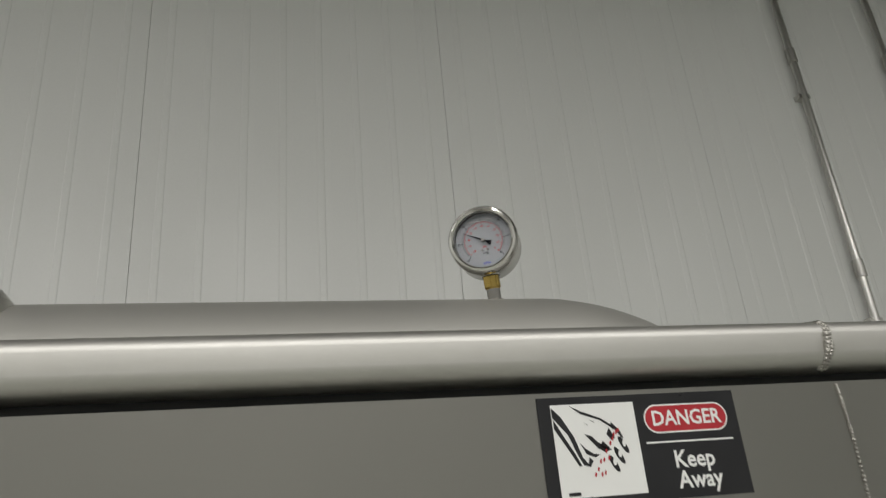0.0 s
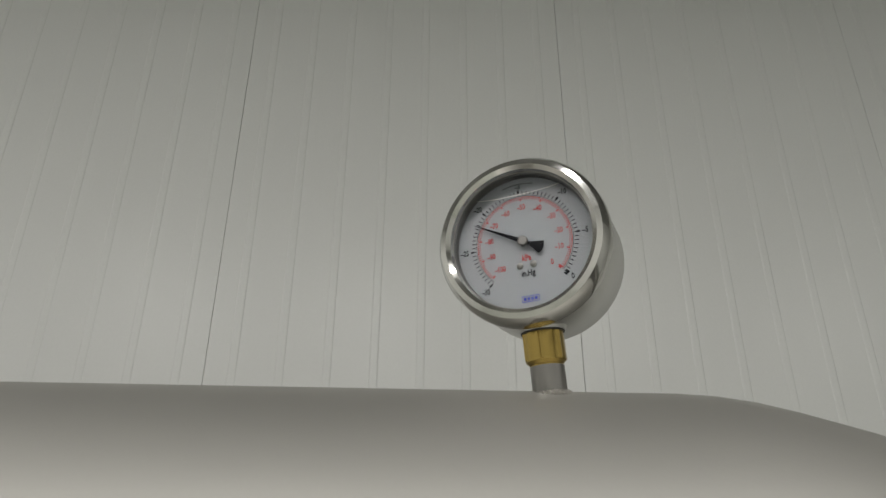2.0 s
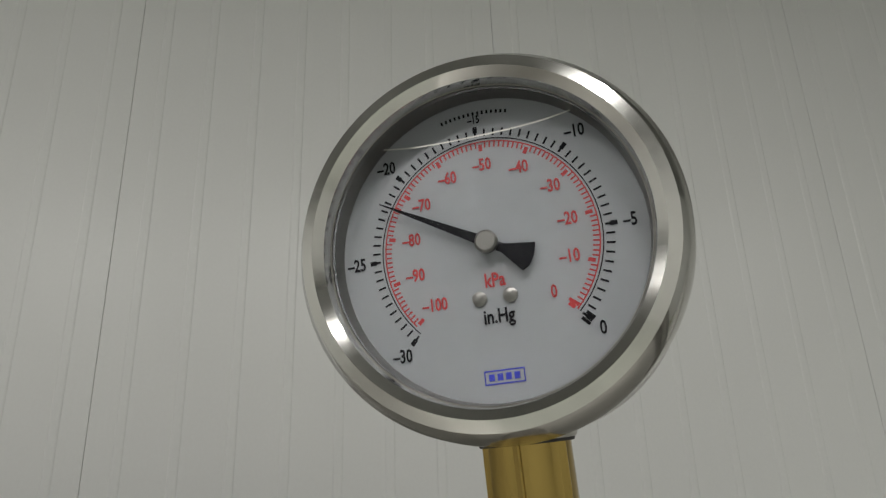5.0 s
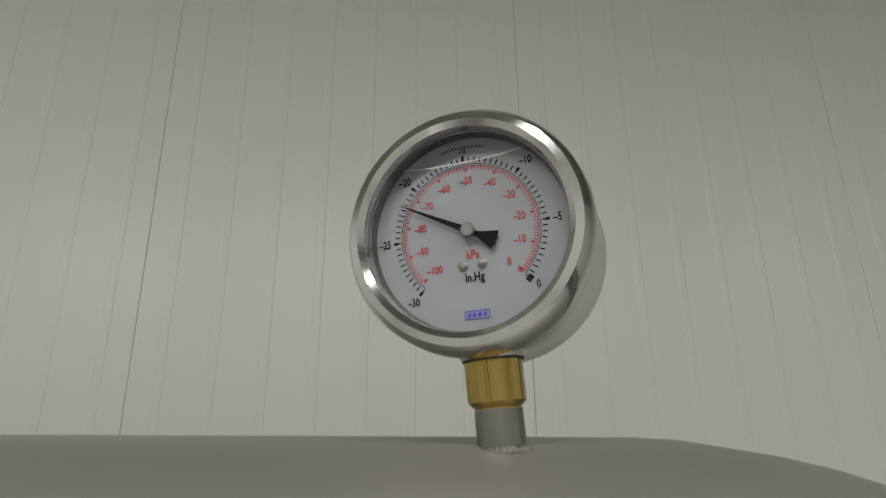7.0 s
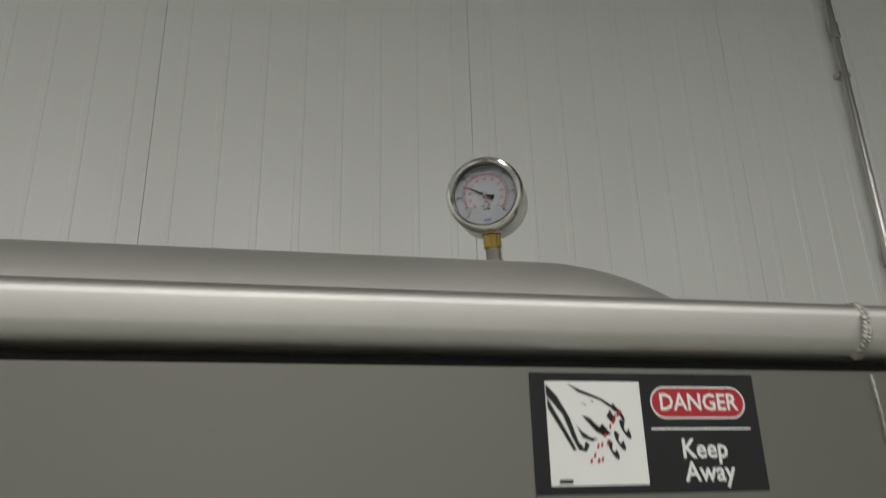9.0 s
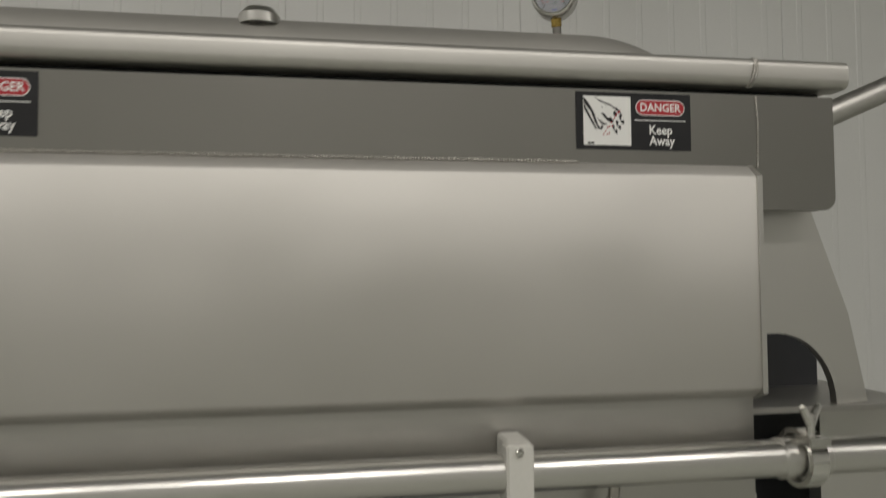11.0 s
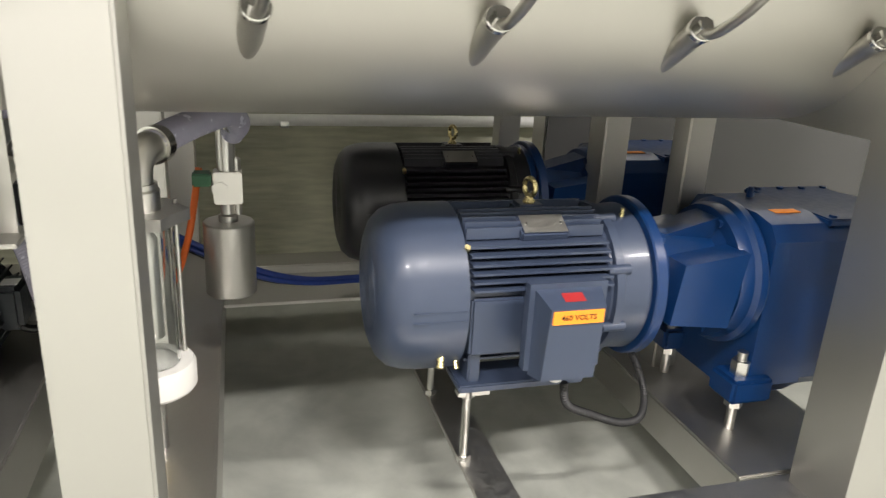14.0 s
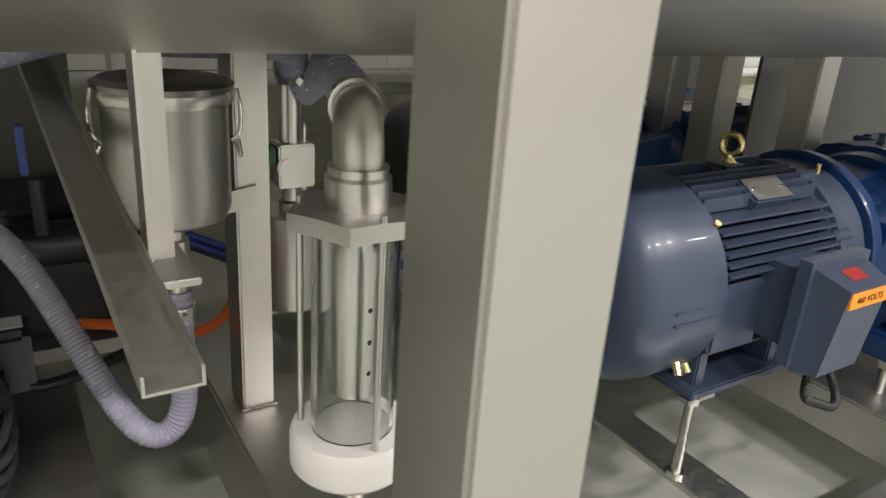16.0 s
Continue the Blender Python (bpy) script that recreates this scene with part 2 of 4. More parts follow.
def lettering(name, body, size, mat, parent, m, label="", thick=0.00006, stretch=1.0):
    cu = bpy.data.curves.new(name, "FONT")
    cu.body, cu.size, cu.align_x, cu.align_y, cu.extrude, cu.resolution_u = body, size, "CENTER", "CENTER", thick, 2
    cu.offset = size * 0.02
    tmp = new(name, cu)
    me = bpy.data.meshes.new_from_object(tmp)
    bpy.data.objects.remove(tmp)
    me.transform(m @ Matrix.Diagonal((stretch, 1, 1, 1)))
    me.materials.clear()
    me.materials.append(mat)
    ob = new(name, me)
    ob.parent = parent
    if label:
        tagged(ob, label)
    return ob


FACE = pose(0, 0, 0, 90, 0, 0)          # letters that stand upright and face -y

# ---------------- the hall ----------------
WALL_Y = 2.6
X0, X1, Y0, CEIL_Z = -8.0, 8.0, -8.0, 5.6
floor = tagged(part("floor", solid(box(X0 - 0.2, X1 + 0.2, Y0 - 0.2, WALL_Y + 0.3, -0.2, 0.0)), FLOOR), "grey-green sealed concrete floor with dark stains", "floor", kind="structure")
# unseen ceiling, coloured dark so the upper steel mirrors it dark
ceiling = tagged(part("ceiling", solid(box(X0 - 0.2, X1 + 0.2, Y0 - 0.2, WALL_Y + 0.3, CEIL_Z, CEIL_Z + 0.15)), CEIL), "unseen ceiling, dark to keep the steel's upper reflections dark", "ceiling", kind="structure")
wall_back = tagged(part("wall_north", solid(box(X0 - 0.2, X1 + 0.2, WALL_Y + 0.06, WALL_Y + 0.3, 0.0, CEIL_Z)), GROOVE), "white ribbed insulated metal panel wall", "wall", kind="structure")
# unseen closing walls; the south one is placed to brighten the jacket's reflection
for nm, b in (("wall_south", (X0 - 0.2, X1 + 0.2, Y0 - 0.2, Y0, 0, CEIL_Z)), ("wall_west", (X0 - 0.2, X0, Y0, WALL_Y + 0.06, 0, CEIL_Z)), ("wall_east", (X1, X1 + 0.2, Y0, WALL_Y + 0.06, 0, CEIL_Z))):
    tagged(part(nm, solid(box(*b)), PANEL), "white insulated panel wall", "wall", kind="structure")
CURB_Z = 0.80
tagged(part("stem_wall", solid(box(X0, X1, WALL_Y - 0.12, WALL_Y + 0.06, 0, CURB_Z)), CONC_W, bevel=0.006), "rough olive-grey concrete stem wall under the panels", "wall", kind="structure")


def wall_panel(width, z0, z1):
    """One sheet with shallow upright ribs and a recessed joint at each edge."""
    bm = bmesh.new()
    prof = [(0.0003, 0.006), (0.0014, 0.0006), (0.006, 0.0)]
    x = 0.11
    while x < width - 0.09:
        prof += [(x - 0.0190, 0.0), (x - 0.0140, -0.0025), (x - 0.0110, -0.0029), (x + 0.0110, -0.0029), (x + 0.0140, -0.0025), (x + 0.0190, 0.0)]
        x += 0.19
    prof += [(width - 0.006, 0.0), (width - 0.0014, 0.0006), (width - 0.0003, 0.006)]
    poly = prof + [(width - 0.0006, 0.058), (0.0006, 0.058)]
    prism(poly, "z", z0, z1)(bm)
    return bm


SEAM0, SEAM_W = -0.865, 1.55
first = None
k = -5
while SEAM0 + k * SEAM_W < X1:
    px = SEAM0 + k * SEAM_W
    if first is None:
        first = part("panel", wall_panel(SEAM_W, CURB_Z + 0.004, CEIL_Z), PANEL, wall_back, smooth=False)
        first.location = (px, WALL_Y, 0)
    else:
        o = new("panel", first.data)
        o.parent = wall_back
        o.location = (px, WALL_Y, 0)
    k += 1


def conduit(x, z0, z1):
    e = thing("wall_conduit", "slim galvanised conduit clipped upright to the wall", "conduit", "wall conduits")
    part("tube", solid(rod((x, WALL_Y - 0.045, z0), (x, WALL_Y - 0.045, z1), 0.021)), SATIN, e)
    for z in (2.4, 3.2, 4.66):
        part("coupling", solid(lathe([(-0.05, 0.021), (-0.05, 0.029), (0.05, 0.029), (0.05, 0.021)], (x, WALL_Y - 0.045, z), (0, 0, 1), 24)), BEAM, e)
        part("clip", solid(box(x - 0.04, x + 0.04, WALL_Y - 0.05, WALL_Y - 0.001, z - 0.32, z - 0.29)), SATIN, e)
    return e


conduit(3.00, 0.9, CEIL_Z)
conduit(3.74, 0.9, CEIL_Z)

service = thing("wall_pipe", "white painted service pipe running low along the wall", "pipe")
part("pipe", solid(rod((X0 + 0.1, WALL_Y - 0.2, 0.80), (X1 - 0.1, WALL_Y - 0.2, 0.80), 0.028)), PIPE_W, service)
part("pipe", solid(rod((X0 + 0.1, WALL_Y - 0.17, 0.90), (X1 - 0.1, WALL_Y - 0.17, 0.90), 0.018)), PIPE_W, service)
for x in (-2.6, -0.95, 0.7, 2.2):
    part("pipe_clip", solid(box(x - 0.02, x + 0.02, WALL_Y - 0.235, WALL_Y - 0.12, 0.765, 0.775), box(x - 0.02, x + 0.02, WALL_Y - 0.235, WALL_Y - 0.23, 0.765, 0.80)), SATIN, service)

for x, y, watts in LAMPS:
    e = thing("ceiling_light", "unseen long white linear LED fixture on the ceiling", "ceiling light", "ceiling lights", (x, y, CEIL_Z - 0.12))
    part("housing", solid(box(-0.62, 0.62, -0.09, 0.09, 0.0, 0.12)), WHITE_P, e, bevel=0.01)
    part("diffuser", solid(box(-0.60, 0.60, -0.07, 0.07, -0.012, 0.0)), GLOW, e)
    lamp = bpy.data.lights.new("led_light", "AREA")
    lamp.shape, lamp.size, lamp.size_y, lamp.energy, lamp.color = "RECTANGLE", 1.2, 0.16, watts, (1.0, 0.985, 0.955)
    lo = new("led_light", lamp)
    lo.matrix_basis = pose(x, y, CEIL_Z - 0.16)

# ---------------- the mixer ----------------
mixer = thing("vacuum_mixer", "large brushed stainless steel twin-trough vacuum mixer on a floor frame", "industrial mixer")
ML, MR = -3.3, 0.43          # ends of the body along x
MB = 1.94                    # back of the body

RZ0, RZ1 = 2.085, 2.127


def rounded_rect(a0, a1, b0, b1, r, n=6):
    out = []
    for ca, cb, s in ((a1 - r, b1 - r, 0), (a0 + r, b1 - r, 90), (a0 + r, b0 + r, 180), (a1 - r, b0 + r, 270)):
        for i in range(n + 1):
            w = radians(s + 90 * i / n)
            out.append((ca + r * math.cos(w), cb + r * math.sin(w)))
    return out


part("rim", solid(prism(rounded_rect(-0.113, -0.060, RZ0, RZ1, 0.013), "x", ML, MR)), RIM, mixer, "rounded stainless rim with a ground weld")
part("rim", solid(prism(rounded_rect(MB - 0.03, MB + 0.028, RZ0, RZ1, 0.014), "x", ML, MR)), STEEL, mixer)
part("rim", solid(prism(rounded_rect(MR - 0.058, MR, RZ0, RZ1, 0.014), "y", -0.07, MB - 0.03)), STEEL, mixer)


def weld_line(points, r=0.0035, seed=1):
    rnd = random.Random(seed)
    def mk(bm):
        path = spline(points, 10)
        total = sum((b - a).length for a, b in zip(path, path[1:]))
        n = max(3, int(total / (r * 1.3)))
        for i in range(n):
            s = i / (n - 1) * (len(path) - 1)
            j = min(int(s), len(path) - 2)
            p = path[j].lerp(path[j + 1], s - j)
            m = Matrix.Translation(p) @ Matrix.Diagonal((1, 1, 1, 1))
            bmesh.ops.create_icosphere(bm, subdivisions=1, radius=r * rnd.uniform(0.8, 1.2), matrix=m)
    return mk


rim_arc = [(0.272 + 0.004 * math.sin(i), y, z) for i, (y, z) in enumerate([(-0.065, RZ1), (-0.090, RZ1 + 0.0005), (-0.108, RZ1 - 0.004), (-0.1135, RZ1 - 0.02), (-0.112, RZ0 + 0.009), (-0.102, RZ0)])]
part("weld", solid(weld_line(rim_arc, 0.0034, 3), weld_line([(x + 0.004, y, z) for x, y, z in rim_arc], 0.0028, 4)), WELD, mixer, "rippled weld bead across the rim")

# upper band with a rounded lower corner, jacket panel and lower band
BAND_T = RZ0 - 0.011
# black strip set back under the rim in place of its shadow
part("rim_shade_strip", solid(box(ML + 0.002, MR - 0.02, -0.068, -0.050, BAND_T - 0.03, RZ0 + 0.006)), RUBBER, mixer, "black strip standing in for the shade under the rim")
band = [(ML, BAND_T), (ML, 1.90), (MR - 0.035, 1.90)] + [(MR - 0.035 + 0.02 * math.sin(radians(a)), 1.92 - 0.02 * math.cos(radians(a))) for a in range(0, 91, 15)] + [(MR - 0.015, BAND_T)]
part("upper_panel", solid(prism(band, "y", -0.095, -0.070)), STEEL_SHADE, mixer, bevel=0.003)
part("weld", solid(weld_line([(0.285, -0.0955, BAND_T - 0.004), (0.287, -0.0955, 2.03), (0.285, -0.0955, 1.965)], 0.002, 5)), WELD, mixer)
jacket = [(-0.094, 1.966), (-0.099, 1.964), (-0.116, 1.948), (-0.118, 1.944), (-0.118, 1.640), (-0.115, 1.634), (-0.099, 1.622), (-0.09, 1.622), (-0.09, 1.966)]
part("jacket_panel", solid(prism(jacket, "x", ML, 0.268)), JACKET, mixer, "satin jacket panel with a welded bevelled edge")
part("jacket_edge", solid(prism([(-0.094, 1.968), (-0.1205, 1.948), (-0.1205, 1.630), (-0.093, 1.618), (-0.085, 1.618), (-0.085, 1.968)], "x", 0.268, 0.276)), STEEL_V, mixer)
part("weld", solid(weld_line([(x, -0.0965 - 0.0006 * (i % 2), 1.967) for i, x in enumerate([ML + 0.1 + 0.1 * k for k in range(33)])], 0.0032, 7)), WELD, mixer, "long weld along the jacket's top")
lower = [(-0.094, 1.622), (-0.094, 1.478), (-0.091, 1.469), (-0.084, 1.466), (0.045, 1.52), (0.045, 1.622)]
part("lower_panel", solid(prism(lower, "x", ML, 0.268)), STEEL, mixer)

# twin troughs
TR, TZ = 0.448, 1.563
for yc in (0.50, 1.34):
    pr = [(yc - TR, 1.90)] + [(yc - TR * math.cos(radians(a)), TZ - TR * math.sin(radians(a))) for a in range(0, 181, 4)] + [(yc + TR, 1.90)]
    part("trough", solid(prism(pr, "x", ML + 0.05, 0.16)), BEAD, mixer, "rounded satin steel trough bottom")
part("back_panel", solid(box(ML, MR, MB - 0.02, MB, 1.45, 2.09)), STEEL, mixer)
part("end_plate", solid(box(0.16, 0.175, -0.06, MB - 0.03, 1.12, 2.08)), STEEL_V, mixer, bevel=0.002)
part("end_plate", solid(box(ML, ML + 0.02, -0.07, MB - 0.03, 0.9, 2.08)), STEEL_V, mixer, bevel=0.002)

# lid: long dome with a rounded end
DZ = 2.190


def dome(bm):
    prof = [(-0.064, 2.10), (-0.060, 2.118), (-0.050, 2.142), (-0.034, 2.163), (-0.014, 2.181), (0.008, DZ), (0.04, DZ + 0.006), (0.12, DZ + 0.012), (0.9, DZ + 0.02), (1.75, DZ + 0.008), (1.86, 2.15), (1.90, 2.10)]
    xs = [ML + 0.06] + [-3.0 + 0.3 * i for i in range(10)] + [0.06 + 0.19 * i / 12 for i in range(13)]
    rows = []
    for x in xs:
        s = 1.0 if x <= 0.06 else max(0.0, 1 - ((x - 0.06) / 0.19) ** 1.9)
        rows.append([bm.verts.new((x, y, 2.10 + (z - 2.10) * s)) for y, z in prof])
    for a, b in zip(rows, rows[1:]):
        for i in range(len(prof) - 1):
            bm.faces.new((a[i], b[i], b[i + 1], a[i + 1]))
    bmesh.ops.holes_fill(bm, edges=bm.edges)


part("lid", solid(dome), LIDSHEET, mixer, "long low domed steel lid")
part("lid_deck", solid(box(ML + 0.02, MR - 0.05, -0.075, MB - 0.02, 2.09, 2.104)), STEEL, mixer)
part("lid_knob", solid(lathe([(0, 0.03), (0.014, 0.03), (0.024, 0.022), (0.028, 0.0)], (-0.452, -0.01, DZ - 0.018), (0, 0, 1))), SATIN, mixer)

# guard at the drive end
guard = [(0.18, 1.915), (0.405, 1.915), (0.47, 1.74), (0.50, 1.60), (0.445, 1.595)] + [(0.345 + 0.10 * math.cos(radians(a)), 1.595 + 0.115 * math.sin(radians(a))) for a in range(0, 91, 10)] + [(0.18, 1.71)]
part("end_guard", solid(prism(guard, "y", -0.045, -0.03)), STEEL_V, mixer, "bent end guard plate with a quarter-round opening")
part("guard_shelf", solid(box(0.276, 0.60, -0.06, 0.35, 1.588, 1.597)), STEEL, mixer, bevel=0.001)
# black sheet gives the gap behind the guard its shade
part("guard_shade_sheet", solid(box(0.19, 0.55, 0.14, 0.15, 0.9, 1.72)), MOTOR_K, mixer, "black sheet standing in for the shade behind the end guard")
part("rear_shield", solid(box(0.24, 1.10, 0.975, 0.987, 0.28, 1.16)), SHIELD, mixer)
# added plate that hides the bright wall behind the rear gearbox
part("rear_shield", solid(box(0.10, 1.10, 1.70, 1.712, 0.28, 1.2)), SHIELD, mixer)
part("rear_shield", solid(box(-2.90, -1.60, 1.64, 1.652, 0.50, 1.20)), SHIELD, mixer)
part("drive_cover", solid(prism([(0.47, 1.585), (0.95, 1.585), (0.95, 0.30), (0.455, 0.30)], "y", 0.03, 0.06)), STEEL_V, mixer, bevel=0.004)

# legs
def leg(x0, x1, flare, y0, y1, z1):
    return prism([(x0, z1), (x1, z1), (x1, 1.30), (x1 + flare, 0.36), (x1 + flare, 0.20), (x0, 0.20)], "y", y0, y1)


part("leg", solid(leg(0.125, 0.290, 0.14, -0.062, 0.10, 1.47)), STEEL_V, mixer, "folded plate leg that widens downwards", bevel=0.008)
part("leg", solid(box(-1.466, -1.321, -0.022, 0.115, 0.20, 1.50)), STEEL_V, mixer, "square stainless box leg", bevel=0.006)
part("leg", solid(box(-3.08, -2.93, -0.012, 0.125, 0.20, 1.50)), STEEL_V, mixer, bevel=0.006)
for x in (-3.08, -1.479, 0.125):
    part("leg", solid(box(x, x + 0.146, MB - 0.16, MB - 0.02, 0.20, 1.50)), STEEL_V, mixer, bevel=0.006)
# inner posts between the troughs
for x0, y0, w in ((-0.085, 0.86, 0.085), (0.06, 1.16, 0.085), (0.10, 0.70, 0.085), (-0.17, 1.55, 0.085)):
    part("post", solid(box(x0, x0 + w, y0, y0 + 0.085, 0.27, 1.22)), STEEL_V, mixer, bevel=0.004)

# floor frame
FZ = 0.27
part("frame_beam", solid(box(-1.321, 0.42, -0.07, 0.130, 0.15, FZ)), BEAM, mixer, bevel=0.006)
part("frame_beam", solid(box(-3.08, -1.466, -0.07, 0.130, 0.15, FZ)), BEAM, mixer, bevel=0.006)
part("frame_beam", solid(box(-3.08, 0.42, MB - 0.14, MB + 0.02, 0.15, FZ + 0.01)), BEAM, mixer, bevel=0.006)
part("cross_beam", solid(box(0.0, 0.42, 0.130, MB - 0.14, 0.15, FZ + 0.004)), BEAM, mixer, "wide cross beam under the gearbox", bevel=0.006)
part("cross_beam", solid(box(-1.455, -1.24, 0.130, MB - 0.14, 0.15, 0.36)), BEAM, mixer, bevel=0.006)
part("cross_beam", solid(box(-1.93, -1.70, 0.130, MB - 0.14, 0.15, 0.33)), BEAM, mixer, bevel=0.006)
part("cross_plate", solid(box(-0.665, -0.565, 0.130, MB - 0.14, FZ - 0.012, FZ + 0.004)), BEAM, mixer, bevel=0.002)
for x, y in ((0.2, 0.03), (-1.40, 0.03), (-3.0, 0.03), (0.2, MB - 0.07), (-1.40, MB - 0.07), (-3.0, MB - 0.07)):
    part("foot", solid(lathe([(0.0, 0.055), (0.012, 0.055), (0.02, 0.02), (0.15, 0.02)], (x, y, 0.0), (0, 0, 1), 20)), SATIN, mixer)

# ---------------- pressure gauge on the lid ----------------
gauge = thing("pressure_gauge", "round steel vacuum gauge with white dial on a pipe stub", "pressure gauge")
gauge.matrix_basis = pose(-0.0015, -0.0082, 2.2470, 6.53, -2.29, -25.50)
BR = 0.0356
part("case", solid(lathe([(0.0015, 0.0342), (0.006, 0.0347), (0.035, 0.0347), (0.0395, 0.0328), (0.042, 0.027), (0.042, 0.0)], (0, 0, 0), (0, 1, 0), 72)), SATIN, gauge, "satin steel case")
part("bezel", solid(lathe([(-0.0048, 0.0288), (-0.0072, 0.0293), (-0.0086, 0.0310), (-0.0080, 0.0332), (-0.0048, 0.0351), (0.0010, BR), (0.0024, 0.0345), (0.0024, 0.0300), (-0.0005, 0.0288)], (0, 0, 0), (0, 1, 0), 96, close=True)), POLISH, gauge, "polished steel bezel ring")
part("inner_ring", solid(lathe([(-0.0050, 0.0287), (-0.0005, 0.0283), (0.0010, 0.0283), (0.0010, 0.0292), (-0.0050, 0.0292)], (0, 0, 0), (0, 1, 0), 72, close=True)), LID_D, gauge, "dull grey sealing ring")
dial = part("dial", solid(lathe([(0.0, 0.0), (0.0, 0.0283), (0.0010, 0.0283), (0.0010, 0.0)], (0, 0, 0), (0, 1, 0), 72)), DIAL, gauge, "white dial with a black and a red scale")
YF = -0.00008


def arc(r0, r1, a0, a1, y=YF, n=60):
    def mk(bm):
        A = [bm.verts.new((-math.sin(radians(a0 + (a1 - a0) * i / n)) * r0, y, math.cos(radians(a0 + (a1 - a0) * i / n)) * r0)) for i in range(n + 1)]
        B = [bm.verts.new((-math.sin(radians(a0 + (a1 - a0) * i / n)) * r1, y, math.cos(radians(a0 + (a1 - a0) * i / n)) * r1)) for i in range(n + 1)]
        for i in range(n):
            bm.faces.new((A[i], A[i + 1], B[i + 1], B[i]))
    return mk


def tick(a, r0, r1, w, y=YF):
    def mk(bm):
        u, v = Vector((-math.sin(radians(a)), 0, math.cos(radians(a)))), Vector((math.cos(radians(a)), 0, math.sin(radians(a))))
        q = [u * r0 - v * w, u * r1 - v * w, u * r1 + v * w, u * r0 + v * w]
        bm.faces.new([bm.verts.new((p.x, y, p.z)) for p in q])
    return mk


marks = [arc(0.0203, 0.0205, -135, 135)]
for i in range(61):
    a = -135 + 270 * i / 60
    marks.append(tick(a, 0.0209, 0.0224, 0.00019 if i % 10 else 0.00022))
    if i % 10 == 0:
        marks.append(tick(a, 0.0217, 0.0230, 0.00042))
for a in (-137, -133.5):
    marks.append(tick(a, 0.0213, 0.0231, 0.0003))
part("black_scale", solid(*marks), INK, dial, smooth=False)
marks = [arc(0.0197, 0.01995, -135, 131)]
for i in range(101):
    a = -135 + 266 * i / 100
    marks.append(tick(a, 0.0186, 0.01985, 0.00015) if i % 10 else tick(a, 0.0180, 0.0193, 0.00035))
marks.append(tick(-133, 0.0176, 0.0196, 0.0003))
part("red_scale", solid(*marks), RED, dial, smooth=False)
for v in (0, -5, -10, -15, -20, -25, -30):
    a = -135 - v * 9
    r = {0: 0.0252, -5: 0.0252, -15: 0.0244}.get(v, 0.0257)
    lettering("number", str(v).replace("-", "\u2013"), 0.0034 if v != -15 else 0.0022, INK, dial, Matrix.Translation((-math.sin(radians(a)) * r, YF * 1.5, math.cos(radians(a)) * r)) @ FACE, stretch=0.72)
for v in range(0, -101, -10):
    a = -135 - v * 2.66
    r = 0.0148 if v in (0, -10, -20, -80, -90, -100) else 0.0152
    lettering("number", str(v).replace("-", "\u2013"), 0.0033, RED, dial, Matrix.Translation((-math.sin(radians(a)) * r, YF * 1.5, math.cos(radians(a)) * r)) @ FACE, stretch=0.72)
lettering("unit", "kPa", 0.0036, RED, dial, Matrix.Translation((0.0003, YF * 1.5, -0.0068)) @ FACE, stretch=0.75)
lettering("unit", "in.Hg", 0.0036, INK, dial, Matrix.Translation((0.0003, YF * 1.5, -0.0133)) @ FACE, stretch=0.75)
for x in (-0.0028, 0.0028):
    part("dial_screw", solid(lathe([(0, 0.00135), (-0.0004, 0.00135), (-0.0007, 0.0008), (-0.0007, 0)], (x, 0, -0.0098), (0, 1, 0), 20)), LID_D, dial)
# maker's mark as plain shapes
LZ = -0.0238


def flat(x0, x1, z0, z1, y=YF * 1.5):
    return lambda bm: bm.faces.new([bm.verts.new(p) for p in ((x0, y, z0), (x1, y, z0), (x1, y, z1), (x0, y, z1))])


part("mark_frame", solid(flat(-0.0036, 0.0036, LZ + 0.0010, LZ + 0.00125), flat(-0.0036, 0.0036, LZ - 0.00125, LZ - 0.0010), flat(-0.0036, -0.0034, LZ - 0.001, LZ + 0.001), flat(0.0034, 0.0036, LZ - 0.001, LZ + 0.001), *[flat(-0.0028 + i * 0.0015, -0.0028 + i * 0.0015 + 0.0010, LZ - 0.0006, LZ + 0.0006) for i in range(4)]), BLUEINK, dial, smooth=False)
part("print_bars", solid(*[tick(a, 0.0254, 0.0261, 0.0002) for a in range(-14, 15, 2)]), INK, dial, smooth=False)
# pointer
NA = 61
u, v = Vector((-math.sin(radians(NA)), 0, math.cos(radians(NA)))), Vector((math.cos(radians(NA)), 0, math.sin(radians(NA))))


def needle(bm):
    pts = [u * 0.0226 - v * 0.00008, u * 0.0226 + v * 0.00008, u * 0.002 + v * 0.0009, -u * 0.003 + v * 0.0008, -u * 0.0082 + v * 0.0029, -u * 0.0088 + v * 0.0008, -u * 0.0088 - v * 0.0012, -u * 0.0080 - v * 0.0026, -u * 0.003 - v * 0.0008, u * 0.002 - v * 0.0009]
    lo = [bm.verts.new((p.x, -0.0013, p.z)) for p in pts]
    hi = [bm.verts.new((p.x, -0.0016, p.z)) for p in pts]
    bm.faces.new(lo)
    bm.faces.new(hi[::-1])
    for i in range(len(pts)):
        bm.faces.new((lo[i], hi[i], hi[(i + 1) % len(pts)], lo[(i + 1) % len(pts)]))


part("needle", solid(needle), INK, gauge, "black pointer with a wide tail", smooth=False)
part("hub", solid(lathe([(0, 0.0015), (-0.0016, 0.0015), (-0.0016, 0.0021), (-0.0026, 0.0021), (-0.0030, 0.0017), (-0.0030, 0)], (0, 0, 0), (0, 1, 0), 28)), LID_D, gauge)
